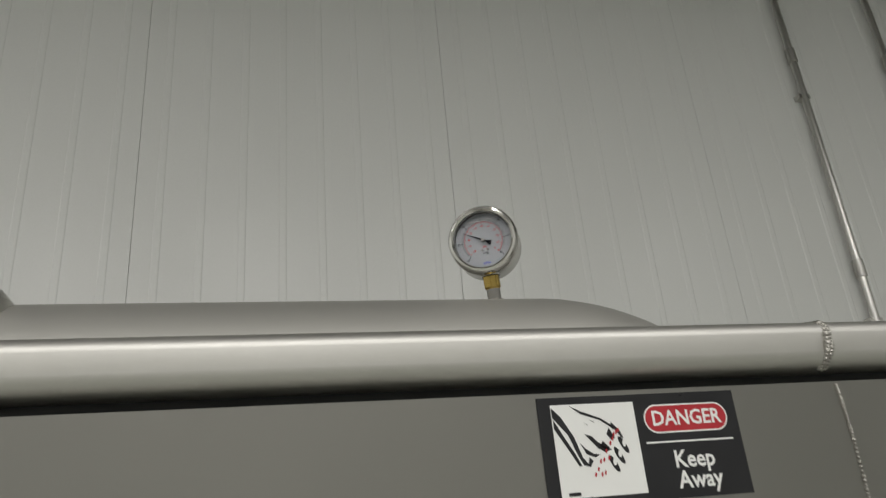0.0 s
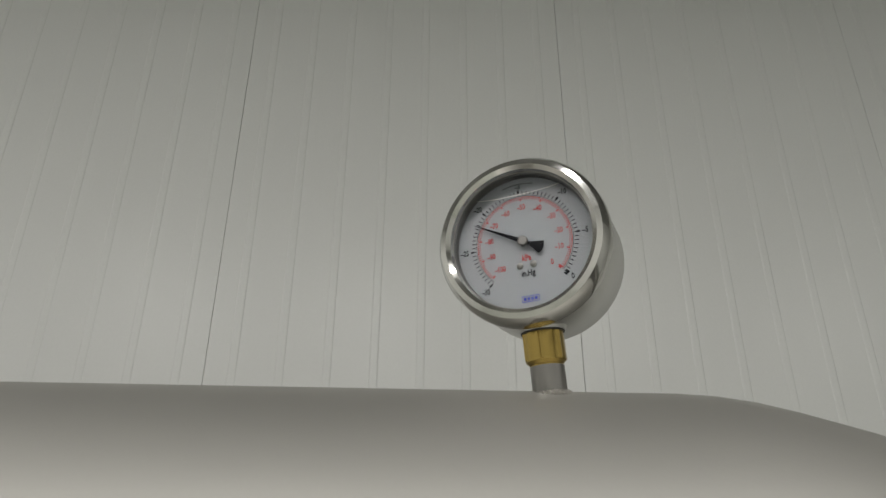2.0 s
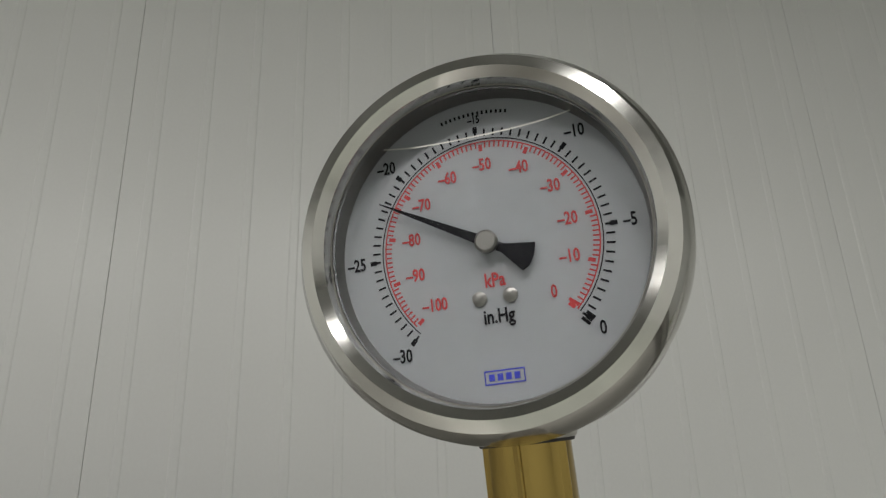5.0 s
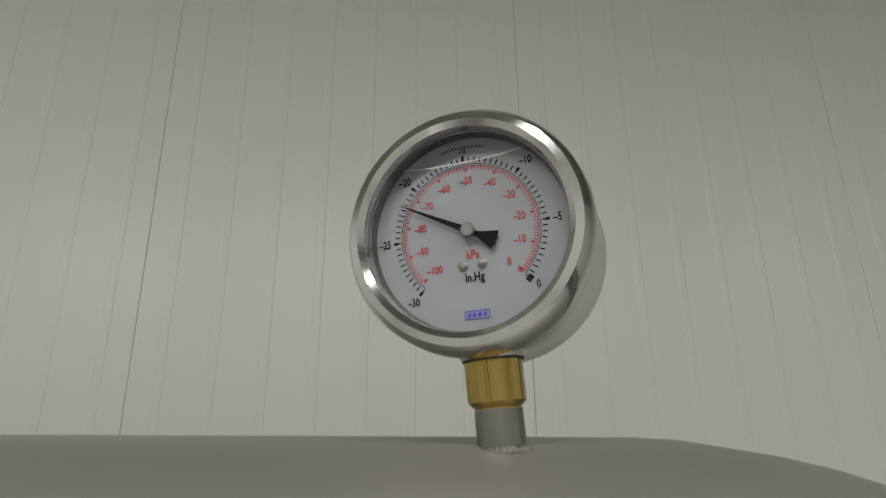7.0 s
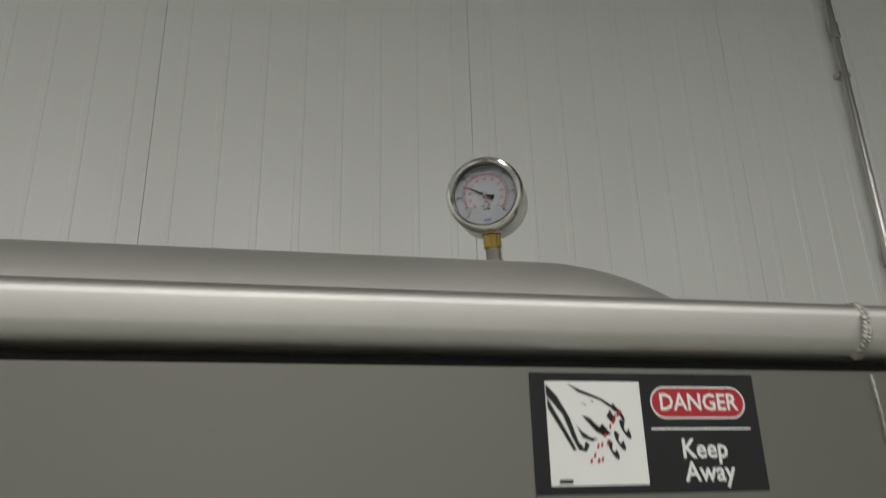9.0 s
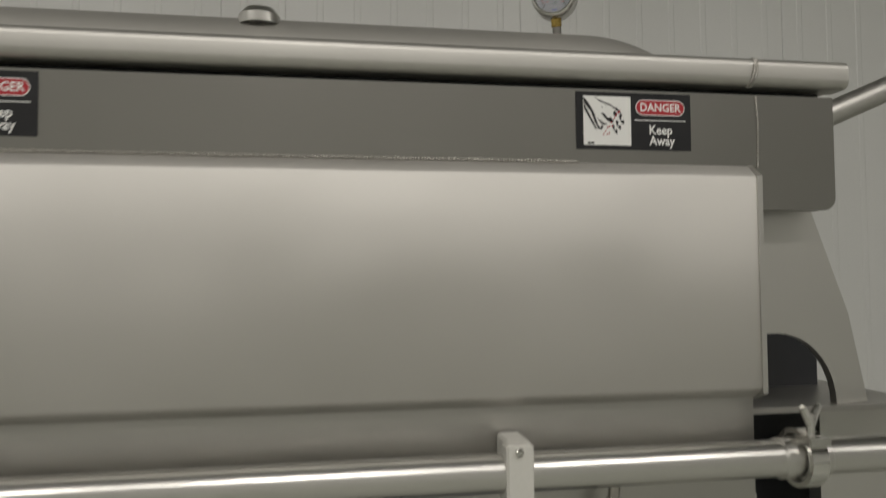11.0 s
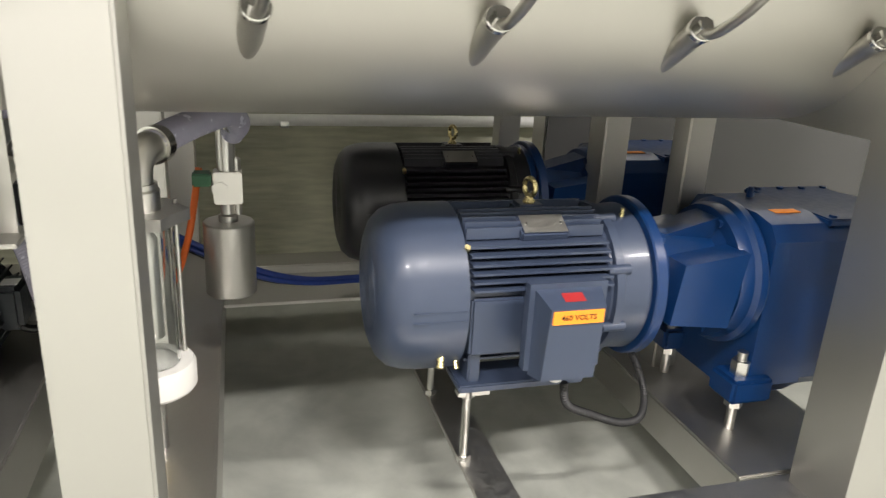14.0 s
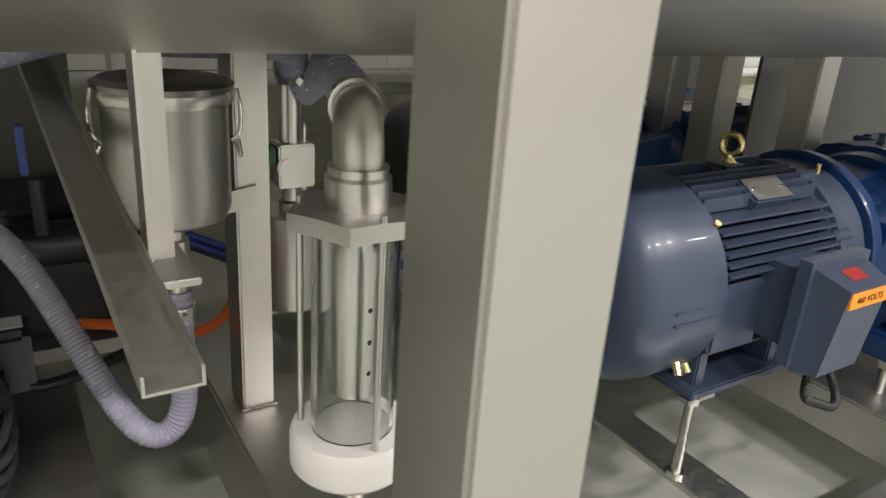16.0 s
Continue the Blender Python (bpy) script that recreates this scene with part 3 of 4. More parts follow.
win = part("window", solid(lathe([(-0.0046, 0.0), (-0.0046, 0.0286), (-0.0038, 0.0286), (-0.0038, 0.0)], (0, 0, 0), (0, 1, 0), 64)), WINDOW, gauge, "clear glass window")
win.visible_shadow = False
# level of the glycerine fill
def meniscus(bm):
    n = 24
    lo = [bm.verts.new((x, -0.0012, 0.0208 + 0.0012 * (abs(x) / 0.018) ** 3 - 0.0003)) for x in [-0.0185 + 0.037 * i / n for i in range(n + 1)]]
    hi = [bm.verts.new((w.co.x, -0.0012, w.co.z + 0.0003)) for w in lo]
    for i in range(n):
        bm.faces.new((lo[i], lo[i + 1], hi[i + 1], hi[i]))


part("fill_line", solid(meniscus), BEAD, gauge, "pale line of the glycerine filling", smooth=False)
part("fitting", solid(rod((0, 0.013, -0.0470), (0, 0.013, -0.0350), 0.0088, 0.0088, 6), lathe([(-0.0500, 0.0066), (-0.0485, 0.0066), (-0.0470, 0.0082), (-0.0350, 0.0082)], (0, 0.013, 0), (0, 0, 1), 32)), BRASS, gauge, "brass hexagon fitting", bevel=0.0004)
part("socket", solid(lathe([(-0.0350, 0.0092), (-0.0335, 0.0098), (-0.0325, 0.0100), (-0.026, 0.0125), (-0.020, 0.0125)], (0, 0.013, 0), (0, 0, 1), 40)), SATIN, gauge)
part("gasket", solid(lathe([(-0.0356, 0.0088), (-0.0347, 0.0091), (-0.0340, 0.0088)], (0, 0.013, 0), (0, 0, 1), 40)), RUBBER, gauge)
part("pipe_stub", solid(lathe([(-0.070, 0.0069), (-0.0490, 0.0069), (-0.0488, 0.0060)], (0, 0.013, 0), (0, 0, 1), 40)), LID_D, gauge, "welded grey pipe stub")
part("weld_ring", solid(*[(lambda a: (lambda bm: bmesh.ops.create_icosphere(bm, subdivisions=1, radius=0.0014, matrix=Matrix.Translation((0.0073 * math.cos(a), 0.013 + 0.0073 * math.sin(a), -0.0603)))))(i * math.pi / 14) for i in range(28)]), WELD, gauge)


# ---------------- warning signs ----------------
def danger_sign(x0):
    W, H = 0.178, 0.084
    e = thing("danger_sign", "black danger sticker with a white pictogram, stuck below the rim", "warning sign", "danger signs", (x0 + W / 2, -0.0953, 2.070 - H / 2))
    board = part("board", solid(box(-W / 2, W / 2, -0.0006, 0.0, -H / 2, H / 2)), SIGN_K, e)
    f = lambda x0, x1, z0, z1, y=-0.0008: flat(x0, x1, z0, z1, y)
    part("picture_field", solid(f(-0.078, -0.005, -0.036, 0.036)), SIGN_W, e, smooth=False)

    def blob(pts, y=-0.001):
        return lambda bm: bm.faces.new([bm.verts.new((x, y, z)) for x, z in pts])
    ink = [
        blob([(-0.0775, 0.034), (-0.070, 0.026), (-0.061, 0.010), (-0.056, -0.006), (-0.052, -0.011), (-0.0505, -0.006), (-0.0475, -0.009), (-0.0505, -0.0135), (-0.056, -0.012), (-0.060, -0.004), (-0.066, 0.012), (-0.0775, 0.026)]),
        blob([(-0.052, 0.012), (-0.042, 0.0005), (-0.036, -0.003), (-0.030, -0.001), (-0.035, 0.001), (-0.041, 0.005), (-0.046, 0.010)]),
        blob([(-0.062, 0.035), (-0.052, 0.030), (-0.036, 0.024), (-0.027, 0.018), (-0.026, 0.014), (-0.029, 0.017), (-0.037, 0.0225), (-0.053, 0.028)]),
        blob([(-0.030, 0.016), (-0.026, 0.008), (-0.029, 0.006), (-0.033, 0.011)]),
        blob([(-0.037, 0.006), (-0.032, 0.0005), (-0.035, -0.001), (-0.040, 0.002)]),
    ]
    ink += [
        blob([(-0.077, 0.0245), (-0.068, 0.008), (-0.062, -0.003), (-0.0575, -0.0125), (-0.060, -0.0125), (-0.067, 0.000), (-0.077, 0.017)]),
        blob([(-0.057, 0.0055), (-0.0525, 0.0005), (-0.0465, -0.0035), (-0.041, -0.0045), (-0.0455, -0.0065), (-0.0525, -0.0035)]),
        blob([(-0.0275, 0.0205), (-0.021, 0.0135), (-0.0185, 0.0075), (-0.0205, 0.0075), (-0.0235, 0.0125), (-0.0285, 0.0175)]),
    ]
    for cx, cz in ((-0.030, -0.012), (-0.0245, -0.006), (-0.0195, 0.002)):
        ink.append(blob([(cx + 0.0050 * math.cos(w) * 0.75 - 0.0035 * math.sin(w) * 0.5, cz + 0.0050 * math.cos(w) * -0.6 + 0.0062 * math.sin(w)) for w in [i * math.pi / 8 for i in range(16)]]))
    for cx, cz in ((-0.050, 0.020), (-0.044, 0.022), (-0.047, 0.010)):
        ink.append(blob([(cx - 0.002, cz + 0.0012), (cx + 0.002, cz - 0.0006), (cx + 0.002, cz - 0.0014)]))
    part("pictogram", solid(*ink), SIGN_K, e, "plain black warning shapes", smooth=False)
    part("pictogram_light", solid(*[blob([(cx + 0.0016 * math.cos(w) + 0.0006, cz + 0.0028 * math.sin(w) + 0.0012) for w in [i * math.pi / 5 for i in range(10)]], -0.0012) for cx, cz in ((-0.030, -0.012), (-0.0245, -0.006), (-0.0195, 0.002))]), SIGN_W, e, smooth=False)
    drops = []
    for cx, cz in ((-0.0475, -0.0195), (-0.0445, -0.0155), (-0.042, -0.0195), (-0.039, -0.0185), (-0.0415, -0.0095), (-0.0385, -0.0085), (-0.0355, -0.002), (-0.031, 0.004), (-0.0285, 0.0075), (-0.027, 0.011), (-0.0245, 0.0125), (-0.034, -0.0075), (-0.0225, 0.014)):
        drops.append(blob([(cx - 0.0008, cz - 0.0016), (cx + 0.0004, cz - 0.0018), (cx + 0.0011, cz), (cx + 0.0009, cz + 0.0020), (cx - 0.0006, cz + 0.0006)], -0.0012))
    part("red_marks", solid(*drops), SIGN_R, e, smooth=False)
    pill = lambda a, b, y: (lambda bm: bm.faces.new([bm.verts.new((x, y, z)) for x, z in [(0.041 + (a * (1 if math.cos(w) > 0 else -1)) + b * math.cos(w), 0.021 + b * math.sin(w)) for w in [math.pi / 24 + i * math.pi / 12 for i in range(24)]]]))
    part("oval_edge", solid(pill(0.0268, 0.0118, -0.0008)), SIGN_W, e, smooth=False)
    part("oval", solid(pill(0.0268, 0.0105, -0.0010)), SIGN_R, e, smooth=False)
    part("rule", solid(f(0.001, 0.081, 0.0015, 0.0028)), SIGN_W, e, smooth=False)
    lettering("wording", "DANGER", 0.0170, SIGN_W, e, Matrix.Translation((0.041, -0.0012, 0.0208)) @ FACE, stretch=0.93)
    lettering("wording", "Keep", 0.0190, SIGN_W, e, Matrix.Translation((0.041, -0.0012, -0.0125)) @ FACE, stretch=0.92)
    lettering("wording", "Away", 0.0190, SIGN_W, e, Matrix.Translation((0.043, -0.0012, -0.0285)) @ FACE, stretch=0.92)
    part("small_bar", solid(f(-0.072, -0.062, -0.0345, -0.0318, -0.001)), SIGN_K, e, smooth=False)
    return e


danger_sign(0.0)
danger_sign(-0.898)

# ---------------- manifold tube with clamps and hoses ----------------
manifold = thing("manifold_tube", "polished steel manifold tube clamped along the mixer's side", "pipe")
RY, RZ, RR = -0.150, 1.545, 0.0255
part("tube", solid(rod((ML + 0.1, RY, RZ), (0.275, RY, RZ), RR, RR, 40)), SATIN, manifold)
part("tube", solid(rod((0.325, RY, RZ), (1.6, RY, RZ), RR, RR, 40)), SATIN, manifold)
part("ferrule", solid(lathe([(0.265, RR), (0.268, 0.0285), (0.295, 0.0285), (0.298, 0.034), (0.312, 0.034), (0.315, 0.0285), (0.335, 0.0285), (0.338, RR)], (0, RY, RZ), (1, 0, 0), 40)), SATIN, manifold)
tri = part("tri_clamp", solid(lathe([(0.293, 0.034), (0.293, 0.041), (0.318, 0.041), (0.318, 0.034)], (0, RY, RZ), (1, 0, 0), 40, close=True)), POLISH, manifold, "hinged clamp with a wing nut")
part("wing_nut", solid(rod((0.305, RY - 0.02, RZ + 0.03), (0.305, RY - 0.02, RZ + 0.064), 0.006), rod((0.305, RY - 0.02, RZ + 0.05), (0.290, RY - 0.024, RZ + 0.075), 0.007, 0.005, 10), rod((0.305, RY - 0.02, RZ + 0.05), (0.322, RY - 0.016, RZ + 0.075), 0.007, 0.005, 10), box(0.29, 0.322, RY - 0.04, RY - 0.01, RZ + 0.022, RZ + 0.034)), POLISH, tri, bevel=0.001)
for x in (-2.307, -1.576, -0.845, -0.112):
    c = part("pipe_clamp", solid(box(x - 0.018, x + 0.018, RY - 0.029, RY + 0.0, RZ - 0.042, RZ + 0.042), box(x - 0.012, x + 0.02, RY, -0.098, RZ - 0.042, RZ + 0.042)), BLOCK, manifold, "bolted steel pipe block", bevel=0.0025)
    for dz in (-0.033, 0.033):
        part("screw", solid(lathe([(0, 0.0055), (0.004, 0.0055), (0.006, 0.003), (0.006, 0)], (x - 0.002, RY - 0.029, RZ + dz), (0, -1, 0), 16)), POLISH, c)


def inlet_hose(xt, xb):
    """A braided hose from the manifold down to a slanted nozzle on the trough."""
    e = thing("inlet_hose", "short braided steel hose between manifold and trough nozzle", "hose", "inlet hoses")
    p = Vector((xb, 0.084, 1.330))
    n = Vector(((xb + 0.35) * 0.12, 0.86, -0.50)).normalized()
    part("nipple", solid(rod((xt, RY + 0.005, RZ - 0.015), (xt, RY + 0.01, RZ - 0.045), 0.008), rod((xt, RY + 0.01, RZ - 0.045), (xt, RY + 0.012, RZ - 0.062), 0.0105, 0.0105, 6), rod((xt, RY + 0.012, RZ - 0.062), (xt, RY + 0.02, RZ - 0.09), 0.0075), rod((xt, RY + 0.0135, RZ - 0.067), (xt, RY + 0.0155, RZ - 0.074), 0.0095, 0.0095, 12), rod((xt, RY + 0.017, RZ - 0.079), (xt, RY + 0.0185, RZ - 0.085), 0.0095, 0.0095, 12)), NIPPLE, e)
    part("collar", solid(rod((xt, RY + 0.02, RZ - 0.088), (xt, RY + 0.024, RZ - 0.108), 0.0115, 0.0115, 8)), NIPPLE, e)
    q = p - n * 0.005
    part("braid", solid(tube([(xt, RY + 0.023, RZ - 0.10), (xt + (xb - xt) * 0.08, RY + 0.045, RZ - 0.135), (xt + (xb - xt) * 0.4, RY + 0.10, RZ - 0.178), (xt + (xb - xt) * 0.8, q.y - 0.045, q.z - 0.005), q], 0.0098, 14, 8)), SATIN, e)
    noz = part("nozzle", solid(lathe([(-0.006, 0.012), (-0.006, 0.0235), (0.010, 0.0245), (0.014, 0.0225), (0.14, 0.0225)], p, n, 32)), BEAD, e, "slanted weld-on nozzle")
    part("lip", solid(lathe([(-0.010, 0.013), (-0.010, 0.0235), (-0.008, 0.0255), (0.001, 0.0255), (0.001, 0.013)], p, n, 32, close=True)), POLISH, noz, "bright turned collar at the nozzle end")
    part("nut", solid(rod(p - n * 0.026, p - n * 0.004, 0.0150, 0.0150, 6)), POLISH, noz)


for xt, xb in ((-1.89, -1.93), (-1.50, -1.53), (-1.114, -1.134), (-0.735, -0.738), (-0.352, -0.346), (0.028, 0.066)):
    inlet_hose(xt, xb)


# ---------------- motors and gearboxes ----------------
def motor(name, label, paint, yc, zc, xe, detail, accent):
    """Totally enclosed motor along x; xe is its fan end."""
    e = thing(name, label, "electric motor", "mixer drive motors")
    R = 0.182
    xs = xe + 0.200          # where the fan cover ends
    xf = xe + 0.690          # drive-end flange
    fan = part("fan_cover", solid(lathe([(0.0, 0.0), (0.0, 0.105), (0.004, 0.142), (0.016, 0.172), (0.038, 0.194), (0.070, 0.205), (0.110, 0.209), (0.200, 0.209), (0.200, 0.185)], (xe, yc, zc), (1, 0, 0), 72)), paint, e, "smooth rounded fan cover")
    part("fan_grille", solid(*[lathe([(-0.0008, r), (-0.0008, r + 0.003), (0.002, r + 0.003), (0.002, r)], (xe, yc, zc), (1, 0, 0), 40, close=True) for r in (0.03, 0.045, 0.06, 0.075, 0.09, 0.105)]), paint, fan)
    part("cover_seam", solid(*[box(xs - 0.13, xs - 0.002, yc - 0.2102, yc - 0.200, zc + z - 0.0015, zc + z + 0.0015) for z in (-0.012, 0.012)]), paint, fan)
    body = part("body", solid(lathe([(xs - xe - 0.02, 0.165), (xs - xe, 0.174), (xf - xe - 0.13, 0.174), (xf - xe - 0.12, 0.184), (xf - xe - 0.02, 0.190), (xf - xe, 0.190)], (xe, yc, zc), (1, 0, 0), 72)), paint, e)
    fins = []
    for zi in range(-9, 10):
        z = zi * 0.0178
        for sgn in (-1, 1):
            if sgn < 0 and -7 <= zi <= 2:
                continue
            y1 = math.sqrt(max(0.0, 0.206 ** 2 - z * z))
            y0 = math.sqrt(max(0.0, 0.160 ** 2 - z * z)) if abs(z) < 0.15 else 0.0
            if y1 - y0 > 0.01 and abs(zi) < 9:
                fins.append(box(xs + 0.012, xf - 0.125, yc + sgn * y0 if sgn > 0 else yc - y1, yc + y1 if sgn > 0 else yc - y0, zc + z - 0.0028, zc + z + 0.0028))
    for yi in range(-6, 7):
        y = yi * 0.0178
        if abs(y) < 0.03:
            continue
        fins.append(box(xs + 0.012, xf - 0.125, yc + y - 0.0028, yc + y + 0.0028, zc + 0.15, zc + math.sqrt(0.207 ** 2 - y * y)))
    for f in fins:
        part("fin", solid(f), paint, body, smooth=False)
    part("terminal_pad", solid(box(xs + 0.012, xs + 0.15, yc - 0.187, yc - 0.13, zc - 0.115, zc + 0.03)), paint, body, bevel=0.006)
    def plate(w, d, r0, r1):
        m = Matrix.Translation((xs + 0.208, yc, zc)) @ pose(0, 0, 0, 29, 0, 0)
        return lambda bm: bmesh.ops.create_cube(bm, size=1, matrix=m @ Matrix.Translation((0, 0, (r0 + r1) / 2)) @ Matrix.Diagonal((w, d, r1 - r0, 1)))
    part("plate_pad", solid(plate(0.124, 0.066, 0.150, 0.2075)), paint, body, bevel=0.005)
    part("name_plate", solid(plate(0.112, 0.058, 0.2075, 0.2090)), BEAM, body, "bare metal rating plate")
    for dx in (-0.045, 0.045):
        m = Matrix.Translation((xs + 0.208 + dx, yc, zc)) @ pose(0, 0, 0, 29, 0, 0) @ Vector((0, 0, 0.2085))
        part("rivet", solid(rod(m, m + Vector((0, -0.0012, 0.0022)), 0.004, 0.003, 10)), POLISH, body)
    part("lifting_pad", solid(box(xs + 0.17, xs + 0.246, yc - 0.03, yc + 0.04, zc + 0.16, zc + 0.207)), paint, body, bevel=0.008)
    part("end_shield", solid(lathe([(xf - xe - 0.118, 0.17), (xf - xe - 0.112, 0.198), (xf - xe - 0.09, 0.198), (xf - xe - 0.085, 0.190), (xf - xe - 0.02, 0.196), (xf - xe - 0.012, 0.186)], (xe, yc, zc), (1, 0, 0), 72)), paint, e)
    for a in range(20, 380, 45):
        c, s = math.cos(radians(a)), math.sin(radians(a))
        part("lug", solid(rod((xf - 0.135, yc + 0.192 * c, zc + 0.192 * s), (xf - 0.075, yc + 0.192 * c, zc + 0.192 * s), 0.013, 0.013, 12)), paint, e)
    part("flange", solid(lathe([(xf - xe - 0.012, 0.15), (xf - xe - 0.012, 0.210), (xf - xe - 0.008, 0.214), (xf - xe + 0.016, 0.214), (xf - xe + 0.02, 0.15)], (xe, yc, zc), (1, 0, 0), 72)), accent, e, "blue painted flange ring")
    eyeb = part("eye_bolt", solid(lathe([(0.0, 0.014), (0.006, 0.016), (0.016, 0.009), (0.022, 0.009)], (xs + 0.208, yc + 0.0, zc + 0.205), (0, 0, 1), 20)), GOLD, e, "yellow zinc lifting eye bolt")
    ring = []
    for i in range(24):
        w = 2 * math.pi * i / 24
        ring.append((xs + 0.208 + 0.021 * math.cos(w) * -0.29, yc + 0.021 * math.cos(w) * 0.956, zc + 0.247 + 0.022 * math.sin(w)))
    part("eye", solid(tube(ring + [ring[0]], 0.0065, 12, 2)), GOLD, eyeb)
    part("grease_plug", solid(rod((xs + 0.004, yc - 0.145, zc + 0.138), (xs + 0.002, yc - 0.156, zc + 0.149), 0.009, 0.007, 8)), GOLD, e)
    part("grease_plug", solid(rod((xf - 0.05, yc - 0.06, zc + 0.180), (xf - 0.05, yc - 0.063, zc + 0.203), 0.007, 0.005, 8)), GOLD, e)
    part("drain_plug", solid(rod((xs - 0.050, yc - 0.164, zc - 0.120), (xs - 0.056, yc - 0.182, zc - 0.142), 0.010, 0.009, 10), rod((xs - 0.010, yc - 0.155, zc - 0.140), (xs - 0.010, yc - 0.167, zc - 0.155), 0.007, 0.007, 8)), GOLD, e)
    # feet
    for sgn in (-1, 1):
        y0, y1 = sorted((yc + sgn * 0.065, yc + sgn * 0.185))
        part("foot", solid(box(xs - 0.005, xf - 0.17, y0, y1, zc - 0.215, zc - 0.195), box(xs + 0.02, xs + 0.05, y0 + 0.02, y1 - 0.02, zc - 0.2, zc - 0.12), box(xf - 0.24, xf - 0.21, y0 + 0.02, y1 - 0.02, zc - 0.2, zc - 0.12)), paint, e, bevel=0.004)
        part("stud", solid(rod((xs + 0.022, yc + sgn * 0.165, FZ), (xs + 0.022, yc + sgn * 0.165, zc - 0.205), 0.010), rod((xs + 0.022, yc + sgn * 0.165, FZ + 0.003), (xs + 0.022, yc + sgn * 0.165, FZ + 0.017), 0.019, 0.019, 6), rod((xs + 0.022, yc + sgn * 0.165, zc - 0.232), (xs + 0.022, yc + sgn * 0.165, zc - 0.216), 0.019, 0.019, 6), box(xs - 0.005, xs + 0.075, yc + sgn * 0.165 - 0.014, yc + sgn * 0.165 + 0.014, zc - 0.226, zc - 0.2155)), SATIN, e, "threaded jacking stud")
    if detail:
        bx0, bx1, bz0, bz1 = xs + 0.120, xs + 0.280, zc - 0.118, zc + 0.090
        part("box_frame", solid(prism([(bx0 - 0.012, bz0 + 0.01), (bx1 + 0.014, bz0 + 0.01), (bx1 + 0.014, bz1 + 0.012), (bx0 - 0.012, bz1 + 0.012)], "y", yc - 0.288, yc - 0.262)), paint, e, bevel=0.010)
        part("box_neck", solid(prism([(bx0 + 0.02, bz0 + 0.03), (bx1 - 0.01, bz0 + 0.03), (bx1 - 0.01, bz1 - 0.02), (bx0 + 0.02, bz1 - 0.02)], "y", yc - 0.264, yc - 0.15)), paint, e, bevel=0.010)
        def lid(bm):
            back = [(bx0, bz0), (bx1, bz0), (bx1, bz1), (bx0, bz1)]
            front = [(bx0 + 0.012, bz0 + 0.006), (bx1 - 0.020, bz0 + 0.006), (bx1 - 0.020, bz1 - 0.022), (bx0 + 0.012, bz1 - 0.022)]
            a = [bm.verts.new((x, yc - 0.286, z)) for x, z in back]
            b = [bm.verts.new((x, yc - (0.354 if z > zc else 0.334), z)) for x, z in front]
            bm.faces.new(a)
            bm.faces.new(b[::-1])
            for i in range(4):
                bm.faces.new((a[i], b[i], b[(i + 1) % 4], a[(i + 1) % 4]))
        tb = part("terminal_box", solid(lid), paint, e, "sloped terminal box with an orange voltage label", bevel=0.010)
        lz = bz1 - 0.041
        part("voltage_label", solid(box(bx0 + 0.017, bx1 - 0.024, yc - 0.3552, yc - 0.346, lz - 0.0155, lz + 0.0155)), ORANGE, tb)
        lettering("wording", "460 VOLTS", 0.0175, INK, tb, Matrix.Translation(((bx0 + bx1) / 2 - 0.003, yc - 0.3556, lz - 0.001)) @ FACE, stretch=1.0)
        sl = math.degrees(math.atan2(0.022, 0.068))
        m = Matrix.Translation(((bx0 + bx1) / 2 - 0.002, yc - 0.318, bz1 - 0.0095)) @ pose(0, 0, 0, sl, 0, 0)
        bm = bmesh.new()
        bmesh.ops.create_grid(bm, x_segments=1, y_segments=1, size=0.5, matrix=m @ Matrix.Diagonal((0.050, 0.030, 1, 1)))
        part("red_label", bm, RED, tb, smooth=False)
        part("conduit_nut", solid(lathe([(0, 0.024), (-0.016, 0.024), (-0.02, 0.017), (-0.028, 0.017)], (bx0 + 0.075, yc - 0.275, bz0 + 0.002), (0, 0, 1), 8)), WHITE_P, tb)
    return e


MY1, MY2, MZ = 0.511, 1.306, 0.685
motor("drive_motor", "large blue-grey finned electric motor with a terminal box", MOTOR, MY1, MZ, -0.876, True, BLUE)
motor("drive_motor", "large black finned electric motor behind the grey one", MOTOR_K, MY2, MZ, -0.846, False, BLUE)


